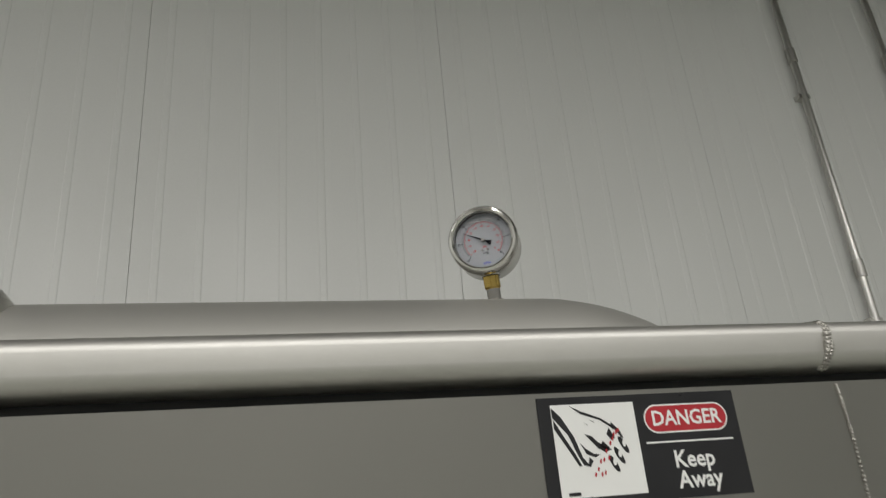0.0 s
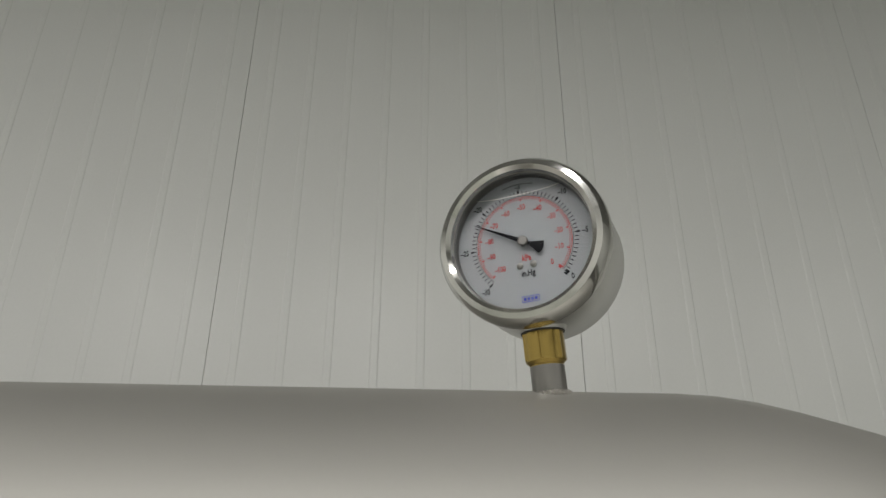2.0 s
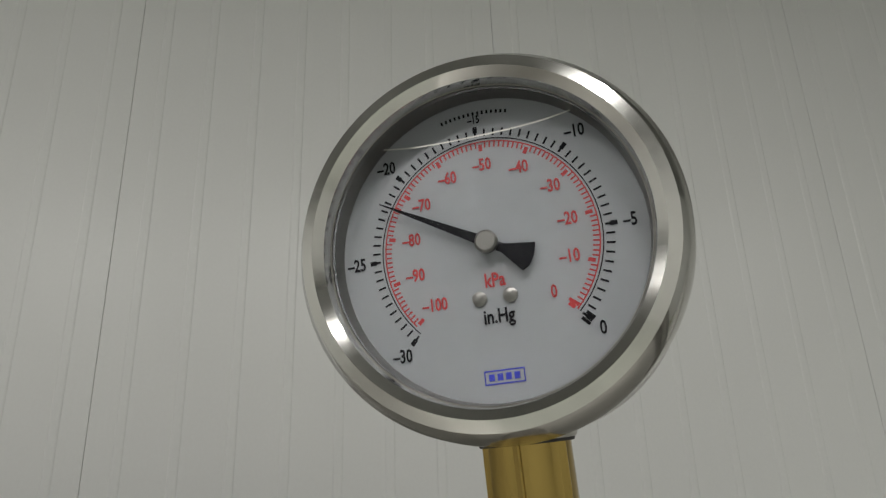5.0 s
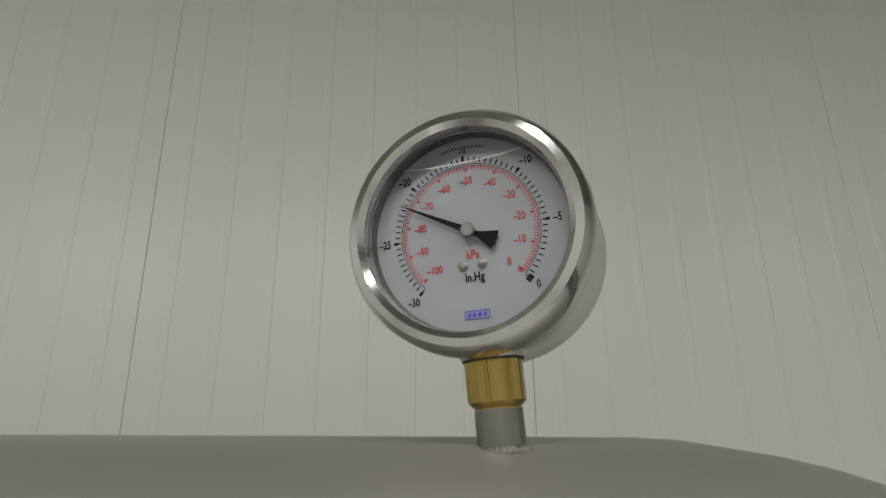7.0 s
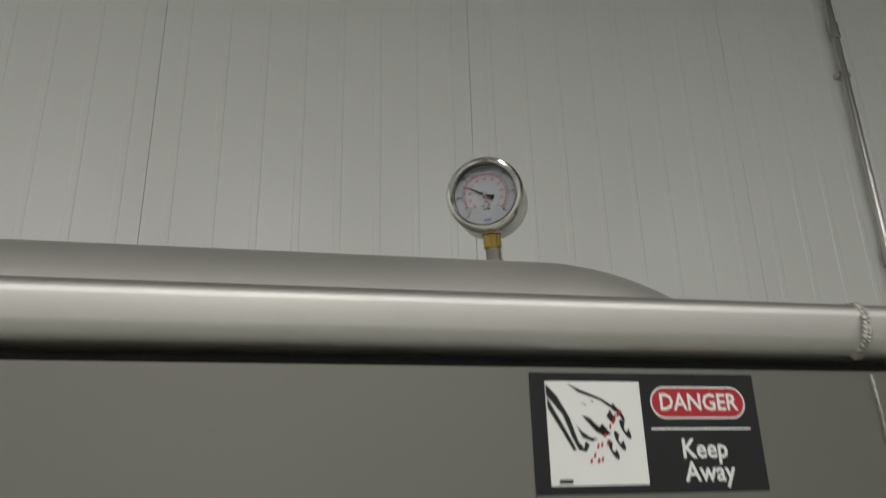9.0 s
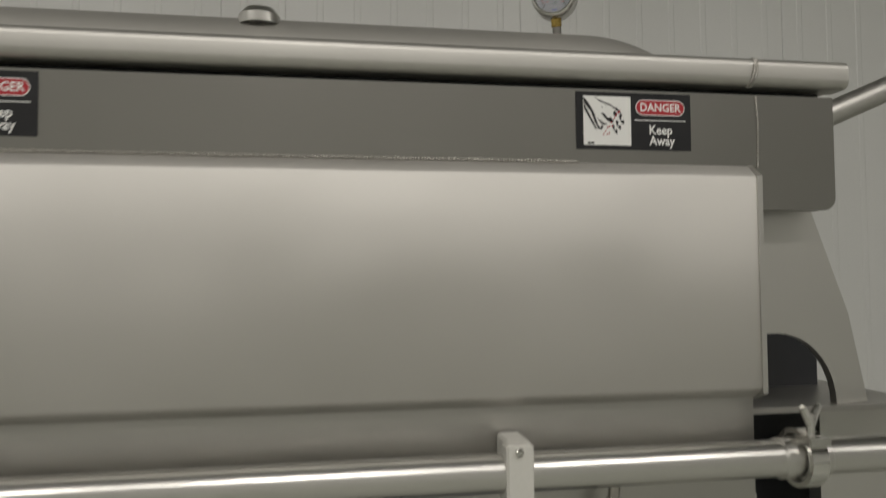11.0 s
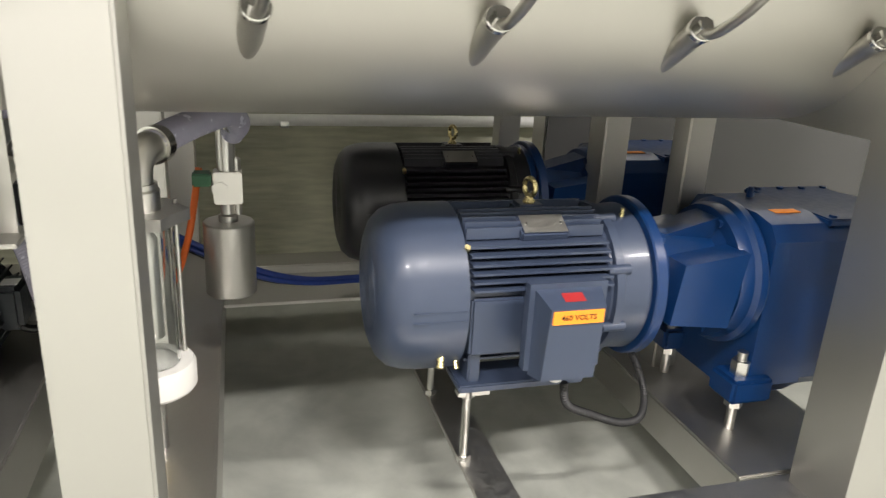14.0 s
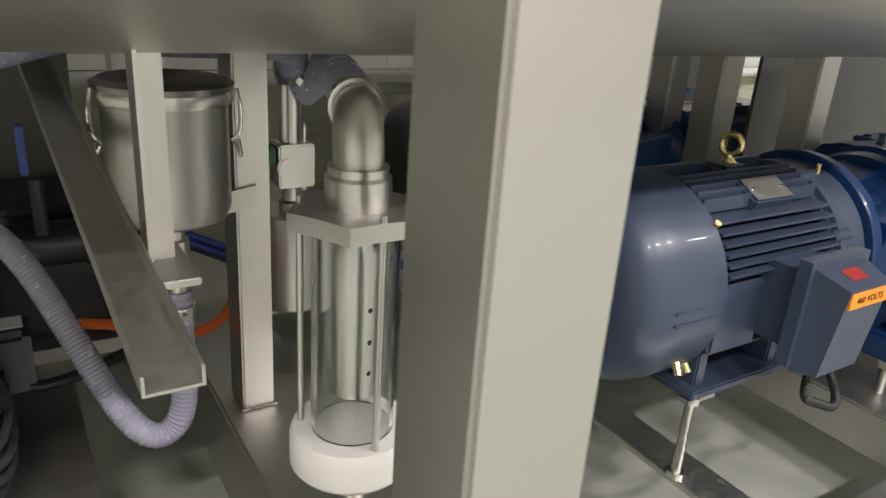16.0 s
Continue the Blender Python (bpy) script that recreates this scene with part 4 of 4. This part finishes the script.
def gearbox(yc, zc):
    e = thing("gearbox", "bright blue cast iron helical gearbox bolted to the frame", "gearbox", "gearboxes")
    xa = -0.19
    part("adapter", solid(lathe([(0.0, 0.20), (0.02, 0.20), (0.03, 0.14), (0.24, 0.120), (0.27, 0.19)], (xa, yc, zc), (1, 0, 0), 48)), BLUE, e)
    for sgn in (-1, 1):
        part("adapter_rib", solid(prism([(xa + 0.06, zc - 0.075), (xa + 0.08, zc + 0.085), (xa + 0.265, zc + 0.110), (xa + 0.235, zc - 0.095)], "y", *sorted((yc + sgn * 0.10, yc + sgn * 0.185)))), BLUE, e, bevel=0.01)
    part("adapter_rib", solid(prism([(xa + 0.02, zc + 0.15), (xa + 0.10, zc + 0.125), (xa + 0.27, zc + 0.17), (xa + 0.27, zc + 0.08), (xa + 0.02, zc + 0.08)], "y", yc - 0.05, yc + 0.05)), BLUE, e, bevel=0.008)
    part("input_flange", solid(lathe([(0.25, 0.10), (0.255, 0.185), (0.275, 0.192), (0.29, 0.192), (0.30, 0.205), (0.32, 0.205), (0.35, 0.18)], (xa, yc, zc), (1, 0, 0), 64)), BLUE, e)
    for a in range(0, 360, 45):
        c, s = math.cos(radians(a + 22)), math.sin(radians(a + 22))
        part("flange_bolt", solid(bolt((xa + 0.257, yc + 0.165 * c, zc + 0.165 * s), (-1, 0, 0), 0.011, 0.012)), BLUE, e)
    for a in (-50, 50, 130, 230):
        c, s = math.cos(radians(a)), math.sin(radians(a))
        part("flange_bolt", solid(bolt((xa + 0.02, yc + 0.175 * c, zc + 0.175 * s), (1, 0, 0), 0.013, 0.03)), BLUE, e)
    hx0, hx1 = 0.14, 0.62
    w, top, bot = 0.190, zc + 0.192, zc - 0.327
    out = [(yc - w, bot + 0.05), (yc - w, top - 0.055), (yc - w + 0.03, top - 0.015), (yc - 0.10, top), (yc + 0.10, top), (yc + w - 0.03, top - 0.015), (yc + w, top - 0.055), (yc + w, bot + 0.05), (yc + w - 0.05, bot), (yc - w + 0.05, bot)]
    part("housing", solid(prism(out, "x", hx0, hx0 + 0.17)), BLUE, e, bevel=0.014)
    out2 = [(yc + (a - yc) * 0.96, zc + (b - zc) * 0.965) for a, b in out]
    part("housing", solid(prism(out2, "x", hx0 + 0.17, hx1)), BLUE, e, bevel=0.01)
    for i in range(5):
        z = zc - 0.02 - i * 0.036
        part("rib", solid(box(hx0 + 0.24, hx1 - 0.03, yc - w - 0.004, yc - w + 0.03, z - 0.006, z + 0.006)), BLUE, e, bevel=0.003)
    for i in range(4):
        for dy in (-0.15, 0.15):
            part("cover_bolt", solid(bolt((hx0 + 0.20 + 0.08 * i, yc + dy, top - 0.012), (0, 0, 1), 0.011, 0.016)), BLUE, e)
    part("top_cover", solid(box(hx0 + 0.17, hx1 - 0.03, yc - 0.175, yc + 0.175, top - 0.02, top - 0.002)), BLUE, e, bevel=0.004)
    part("orange_tag", solid(box(hx0 + 0.055, hx0 + 0.135, yc - 0.105, yc - 0.075, top - 0.001, top + 0.0015)), ORANGE, e, "small orange label")
    part("breather", solid(rod((hx0 + 0.10, yc + 0.06, top - 0.005), (hx0 + 0.10, yc + 0.06, top + 0.03), 0.011, 0.008, 8)), BLUE, e)
    for sgn in (-1, 1):
        for x in (hx0 - 0.065, hx1 - 0.06):
            y = yc + sgn * 0.165
            part("foot", solid(box(x, x + 0.13, y - 0.055, y + 0.055, bot + 0.015, bot + 0.085)), BLUE, e, bevel=0.01)
            st = part("anchor_bolt", solid(rod((x + 0.05, y - 0.005, FZ), (x + 0.05, y - 0.005, bot + 0.15), 0.014), rod((x + 0.05, y - 0.005, bot + 0.085), (x + 0.05, y - 0.005, bot + 0.125), 0.026, 0.026, 6)), SATIN, e, "stainless bolt with a hex nut")
            part("washer", solid(rod((x + 0.05, y - 0.005, bot - 0.014), (x + 0.05, y - 0.005, bot + 0.014), 0.025, 0.025, 6)), SATIN, st)
    return e


gearbox(MY1, MZ)
gearbox(MY2, MZ)

flex = thing("motor_cable", "black flexible conduit looping below the terminal box", "cable")
part("sheath", solid(tube([(-0.455, 0.236, 0.53), (-0.440, 0.238, 0.47), (-0.37, 0.245, 0.43), (-0.27, 0.26, 0.385), (-0.19, 0.30, 0.375), (-0.16, 0.36, 0.43), (-0.19, 0.42, 0.53)], 0.0095, 12, 8, 0.0008, 0.006)), RUBBER, flex)

# ---------------- vacuum and lubrication fittings ----------------
sight = thing("sight_glass_filter", "upright sight glass filter with steel elbow and white base ring", "filter", at=(-1.370, 0.412, -0.02))
sg = (0, 0, 0)
part("glass_tube", solid(lathe([(0.60, 0.062), (0.92, 0.062), (0.92, 0.057), (0.60, 0.057)], sg, (0, 0, 1), 48, close=True)), GLASS, sight)
part("strainer", solid(lathe([(0.66, 0.033), (0.88, 0.033), (0.90, 0.022), (0.915, 0.022)], (0.0, 0.0, 0), (0, 0, 1), 32)), SATIN, sight, "perforated steel strainer")
for i in range(3):
    for a in (284,):
        c, s = math.cos(radians(a)), math.sin(radians(a))
        part("strainer_hole", solid(rod((0.0328 * c, 0.0328 * s, 0.70 + 0.05 * i), (0.0336 * c, 0.0336 * s, 0.70 + 0.05 * i), 0.004, 0.004, 10)), INK, sight)
part("base_ring", solid(lathe([(0.535, 0.03), (0.535, 0.088), (0.543, 0.094), (0.590, 0.094), (0.600, 0.089), (0.600, 0.03)], sg, (0, 0, 1), 48)), WHITE_P, sight, "thick white plastic ring")
part("base_pipe", solid(rod((0, 0, 0.36), (0, 0, 0.55), 0.024), rod((0, 0, 0.355), (0, 0, 0.367), 0.05)), SATIN, sight)
plate = [((0.085 if k % 3 else 0.100) * math.cos(radians(20 * k)), (0.085 if k % 3 else 0.100) * math.sin(radians(20 * k))) for k in range(18)]
part("top_plate", solid(prism(plate, "z", 0.92, 0.945)), BEAM, sight, bevel=0.004)
part("top_collar", solid(lathe([(0.945, 0.045), (0.985, 0.045), (0.99, 0.041), (1.0, 0.041), (1.0, 0.034), (1.012, 0.034)], sg, (0, 0, 1), 40)), SATIN, sight)
for a in (30, 150, 270):
    part("tie_rod", solid(rod((0.078 * math.cos(radians(a)), 0.078 * math.sin(radians(a)), 0.58), (0.078 * math.cos(radians(a)), 0.078 * math.sin(radians(a)), 0.955), 0.005, 0.005, 12)), SATIN, sight)
part("elbow", solid(tube([(0, 0, 1.000), (0, 0, 1.018), (0.003, 0.010, 1.040), (0.014, 0.034, 1.058), (0.030, 0.070, 1.062)], 0.034, 24, 8)), BEAD, sight, "wide cast steel elbow")
part("hose_clip", solid(lathe([(0, 0.034), (0.0, 0.041), (0.03, 0.041), (0.03, 0.034)], (0.028, 0.066, 1.062), (0.35, 0.93, 0.02), 32, close=True)), POLISH, sight)
part("drain_handle", solid(box(0.005, 0.015, -0.05, -0.03, 0.40, 0.455)), YELLOW, sight, "yellow valve handle", bevel=0.003)

vac = thing("vacuum_hose", "lilac-clear ribbed vacuum hose from the elbow to the trap", "hose", "vacuum hoses")
part("hose", solid(tube([(-1.345, 0.47, 1.042), (-1.31, 0.58, 1.050), (-1.25, 0.76, 1.052), (-1.19, 0.95, 1.04), (-1.165, 1.05, 1.0), (-1.185, 1.10, 0.96)], 0.034, 20, 8, 0.0005, 0.008)), HOSE, vac)
part("hose_clip", solid(lathe([(0, 0.034), (0, 0.034+0.005), (0.016, 0.034+0.005), (0.016, 0.034)], (-1.338, 0.492, 1.044), (0.3, 0.95, 0.05), 28, close=True), box(-1.338-0.008, -1.338+0.008, 0.492-0.034-0.012, 0.492-0.034-0.002, 1.044-0.008, 1.044+0.008)), POLISH, vac, "worm-drive hose clip")
part("hose_clip", solid(lathe([(0, 0.034), (0, 0.034+0.005), (0.016, 0.034+0.005), (0.016, 0.034)], (-1.178, 1.085, 0.985), (0.3, -0.5, 0.8), 28, close=True), box(-1.178-0.008, -1.178+0.008, 1.085-0.034-0.012, 1.085-0.034-0.002, 0.985-0.008, 0.985+0.008)), POLISH, vac, "worm-drive hose clip")
vac = thing("vacuum_hose", "lilac-clear ribbed vacuum hose looping under the trough", "hose", "vacuum hoses")
part("hose", solid(tube([(-1.20, 1.14, 0.99), (-1.24, 1.02, 1.06), (-1.33, 0.92, 1.085), (-1.48, 0.95, 1.085), (-1.65, 1.05, 1.08), (-1.85, 1.2, 1.0)], 0.033, 20, 8, 0.0005, 0.008)), HOSE, vac)

part("hose_clip", solid(lathe([(0, 0.033), (0, 0.033+0.005), (0.016, 0.033+0.005), (0.016, 0.033)], (-1.215, 1.09, 1.02), (0.3, 0.7, -0.6), 28, close=True), box(-1.215-0.008, -1.215+0.008, 1.09-0.033-0.012, 1.09-0.033-0.002, 1.02-0.008, 1.02+0.008)), POLISH, vac, "worm-drive hose clip")

tankv = thing("suction_trap", "brushed steel suction trap pot with a valve on top", "vessel", at=(-1.205, 1.12, 0.045))
part("pot", solid(lathe([(0.40, 0.0), (0.40, 0.070), (0.408, 0.078), (0.635, 0.078), (0.64, 0.074), (0.64, 0.0)], sg, (0, 0, 1), 48)), STEEL_V, tankv)
part("neck", solid(lathe([(0.64, 0.03), (0.66, 0.03), (0.665, 0.022), (0.70, 0.022)], sg, (0, 0, 1), 24)), SATIN, tankv)
part("valve_body", solid(box(-0.04, 0.045, -0.035, 0.035, 0.70, 0.80), rod((0, 0, 0.80), (0, 0, 0.93), 0.028), rod((-0.02, -0.04, 0.75), (-0.02, 0.04, 0.75), 0.025), rod((0.03, 0, 0.66), (0.03, 0, 0.84), 0.012)), SATIN, tankv, bevel=0.004)
part("valve_actuator", solid(box(-0.10, -0.045, -0.03, 0.03, 0.755, 0.795)), GREEN, tankv, bevel=0.005)
part("hanger_pipe", solid(rod((0, 0, 0.92), (0, 0, 1.12), 0.016)), SATIN, tankv)

can = thing("collecting_pot", "brushed steel pot with a clamped lid and bottom outlet", "vessel", at=(-1.535, 0.795, 0.005))
part("pot", solid(lathe([(0.800, 0.0), (0.800, 0.080), (0.808, 0.092), (0.824, 0.098), (1.005, 0.098)], sg, (0, 0, 1), 56)), STEEL, can)
part("pot_rim", solid(lathe([(1.0, 0.097), (1.0, 0.107), (1.012, 0.110), (1.022, 0.107), (1.022, 0.097)], sg, (0, 0, 1), 56, close=True)), SATIN, can)
# LID_D puts the dark trough's reflection into the lid's colour
part("lid", solid(lathe([(1.012, 0.0), (1.014, 0.05), (1.022, 0.08), (1.036, 0.098), (1.030, 0.110), (1.020, 0.108)], sg, (0, 0, 1), 56)), LID_D, can, "dished lid darkened for the trough it reflects")
for a in (195, 330):
    c, s = math.cos(radians(a)), math.sin(radians(a))
    k = part("toggle_clip", solid(tube([(0.106 * c, 0.106 * s, 0.94), (0.118 * c, 0.118 * s, 0.955), (0.121 * c, 0.121 * s, 0.99), (0.115 * c, 0.115 * s, 1.025)], 0.0035, 8, 4), tube([(0.113 * c - 0.012 * s, 0.113 * s + 0.012 * c, 0.94), (0.120 * c, 0.120 * s, 0.915), (0.113 * c + 0.012 * s, 0.113 * s - 0.012 * c, 0.94)], 0.003, 8, 4)), POLISH, can)
part("outlet", solid(lathe([(0.655, 0.018), (0.70, 0.018), (0.70, 0.024), (0.76, 0.024), (0.762, 0.017), (0.805, 0.017)], (0.0, 0.0, 0), (0, 0, 1), 28)), SATIN, can)
part("hose_clip", solid(lathe([(0.605, 0.024), (0.605, 0.0275), (0.622, 0.0275), (0.622, 0.024)], (0.0, 0.0, 0), (0, 0, 1), 28, close=True), box(-0.03, -0.013, -0.03, -0.015, 0.605, 0.622)), POLISH, can)

drain = thing("vacuum_hose", "lilac-clear ribbed drain hose hanging in a loop", "hose", "vacuum hoses")
part("hose", solid(tube([(-1.535, 0.795, 0.668), (-1.535, 0.795, 0.56), (-1.537, 0.790, 0.46), (-1.557, 0.785, 0.40), (-1.60, 0.79, 0.385), (-1.645, 0.83, 0.43), (-1.70, 0.92, 0.54), (-1.76, 1.02, 0.66), (-1.82, 1.08, 0.72), (-1.90, 1.06, 0.70), (-2.05, 1.1, 0.66)], 0.0235, 18, 8, 0.0006, 0.008)), HOSE, drain)

part("hose_clip", solid(lathe([(0, 0.0235), (0, 0.0235+0.005), (0.016, 0.0235+0.005), (0.016, 0.0235)], (-1.535, 0.795, 0.625), (0, 0, 1), 28, close=True), box(-1.535-0.008, -1.535+0.008, 0.795-0.0235-0.012, 0.795-0.0235-0.002, 0.625-0.008, 0.625+0.008)), POLISH, drain, "worm-drive hose clip")

bracket = thing("angle_bracket", "stainless angle bracket hung from the trough for the pot", "bracket")
part("upright", solid(box(-1.640, -1.602, 0.445, 0.450, 0.87, 1.14), box(-1.640, -1.635, 0.40, 0.445, 0.87, 1.14)), STEEL_V, bracket, bevel=0.001)
part("shelf", solid(box(-1.652, -1.588, 0.37, 0.50, 0.861, 0.871)), BEAM, bracket, bevel=0.002)
part("stay", solid(prism([(-1.53, 0.775), (-1.38, 0.800), (-1.38, 0.840), (-1.53, 0.815)], "y", 0.822, 0.829)), BEAM, bracket)

support = thing("support_post", "square stainless post welded to the frame beam", "post")
part("post", solid(box(-1.416, -1.352, 0.830, 0.920, 0.36, 1.16)), STEEL_V, support, bevel=0.004)
part("weld_foot", solid(weld_line([(-1.418, 0.827, 0.363), (-1.350, 0.827, 0.363)], 0.004, 9)), WELD, support)
part("post", solid(box(-1.468, -1.408, 1.45, 1.51, 0.36, 1.14)), STEEL_V, support, bevel=0.004)

gutter = thing("drip_channel", "sloping folded steel channel under the trough", "channel")


def channel(bm):
    a, b = Vector((-1.668, 0.145, 0.868)), Vector((-1.70, 1.44, 1.03))
    sec = [(-0.027, 0.018), (-0.027, -0.003), (0.027, -0.003), (0.027, 0.018), (0.024, 0.018), (0.024, 0.0), (-0.024, 0.0), (-0.024, 0.018)]
    A = [bm.verts.new(a + Vector((u, 0, v))) for u, v in sec]
    B = [bm.verts.new(b + Vector((u, 0, v))) for u, v in sec]
    bm.faces.new(A)
    bm.faces.new(B[::-1])
    for i in range(8):
        bm.faces.new((A[i], B[i], B[(i + 1) % 8], A[(i + 1) % 8]))


part("channel", solid(channel), BEAM, gutter)
part("hanger", solid(box(-1.735, -1.728, 1.38, 1.42, 1.02, 1.18)), BEAM, gutter)


def pump():
    e = thing("vacuum_pump_motor", "grey-green ribbed pump motor beside the frame beam", "electric motor", at=(-1.965, 0.86, 0.45))
    R = 0.155
    cowl = part("cowl", solid(lathe([(-0.05, 0.125), (-0.055, 0.149), (-0.045, R), (0.02, R), (0.02, 0.13)], sg, (0, 1, 0), 56)), PUMP, e)
    # black core stands in for the shade inside the louvre slots
    part("slot_shade_core", solid(lathe([(-0.158, 0.0), (-0.158, 0.085), (-0.14, 0.112), (-0.05, 0.128)], sg, (0, 1, 0), 40)), RUBBER, cowl)
    part("cowl_cap", solid(lathe([(-0.172, 0.0), (-0.172, 0.06), (-0.165, 0.085), (-0.150, 0.098)], sg, (0, 1, 0), 40)), PUMP, cowl)
    for i in range(26):
        w = 2 * math.pi * i / 26
        c, d = math.cos(w), math.sin(w)
        part("louvre", solid(tube([(0.090 * c, -0.160, 0.090 * d), (0.120 * c, -0.150, 0.120 * d), (0.138 * c, -0.125, 0.138 * d), (0.146 * c, -0.09, 0.146 * d), (0.149 * c, -0.05, 0.149 * d)], 0.0085, 8, 4)), PUMP, cowl)
    body = part("body", solid(lathe([(0.0, 0.125), (0.36, 0.125), (0.37, 0.11)], sg, (0, 1, 0), 48)), PUMP, e)
    for a in range(0, 360, 12):
        c, s = math.cos(radians(a)), math.sin(radians(a))
        bm = bmesh.new()
        bmesh.ops.create_cube(bm, size=1, matrix=Matrix.Translation((0.135 * c, 0.19, 0.135 * s)) @ pose(0, 0, 0, 0, -a, 0) @ Matrix.Diagonal((0.028, 0.32, 0.005, 1)))
        part("fin", bm, PUMP, body, smooth=False)
    part("terminal_box", solid(box(0.125, 0.195, 0.11, 0.23, -0.03, 0.10)), PUMP, e, bevel=0.014)
    part("label", solid(box(0.14, 0.185, 0.14, 0.19, 0.0995, 0.1015)), SIGN_W, e)
    part("foot", solid(box(-0.10, 0.10, 0.04, 0.30, -0.17, -0.12)), PUMP, e, bevel=0.01)
    part("cable", solid(tube([(0.16, 0.17, -0.03), (0.20, 0.17, -0.05), (0.28, 0.18, -0.045), (0.38, 0.25, -0.05)], 0.012, 10, 6)), RUBBER, e)
    return e


pump()
motor_red = thing("hydraulic_block", "black hydraulic unit with fittings behind the pot", "hydraulic unit")
part("tank", solid(box(-1.86, -1.55, 1.32, 1.60, 0.36, 0.68)), MOTOR_K, motor_red, bevel=0.015)
part("cylinder", solid(rod((-1.78, 1.25, 0.62), (-1.48, 1.25, 0.62), 0.05), rod((-1.64, 1.25, 0.62), (-1.62, 1.25, 0.62), 0.058)), MOTOR_K, motor_red)
part("fitting", solid(rod((-1.82, 1.22, 0.66), (-1.82, 1.22, 0.79), 0.022), rod((-1.72, 1.2, 0.66), (-1.72, 1.2, 0.78), 0.014)), MOTOR_K, motor_red)
part("valve_handle", solid(box(-1.745, -1.73, 1.15, 1.17, 0.80, 0.90)), NAVY, motor_red, bevel=0.003)
part("frame", solid(box(-1.86, -1.55, 1.25, 1.55, 0.33, 0.365)), BEAM, motor_red)

air = thing("air_hose", "thin orange air hose draped over the frame", "hose")
part("hose", solid(tube([(-1.29, 1.22, 0.83), (-1.33, 1.12, 0.62), (-1.39, 1.02, 0.50), (-1.50, 0.98, 0.48), (-1.62, 1.0, 0.52), (-1.72, 1.05, 0.52)], 0.011, 12, 8)), ORANGE_H, air)
for k, (m, dz) in enumerate(((NAVY, 0.0), (NAVY, 0.018), (RUBBER, -0.012), (RUBBER, -0.02))):
    c = thing("floor_cable", "blue cable bundled between the trap and the motors" if m is NAVY else "black cable bundled between the trap and the motors", "cable", "bundled cables")
    part("sheath", solid(tube([(-1.45, 1.45 + 0.01 * k, 0.55 + dz), (-1.15, 1.36 + 0.012 * k, 0.42 + dz), (-0.95, 1.40 + 0.01 * k, 0.355 + dz * 0.6), (-0.72, 1.46 + 0.01 * k, 0.33 + dz * 0.5), (-0.5, 1.5 + 0.015 * k, 0.30 + dz * 0.4)], 0.0105, 10, 8)), m, c)
tray = tagged(part("cable_tray", solid(box(-1.24, -0.665, 1.42, 1.72, 0.262, 0.274)), BEAM, bevel=0.002), "flat grey steel plate between the frame beams", "plate")

boom = thing("hoist_arm", "dark grey steel tube arm rising past the end of the mixer", "tube")
part("arm", solid(rod((0.36, 0.30, 2.00), (1.15, 0.30, 2.33), 0.027, 0.027, 28)), BEAM, boom)
part("socket", solid(rod((0.36, 0.30, 1.94), (0.36, 0.30, 2.04), 0.034, 0.034, 28)), BEAM, boom)
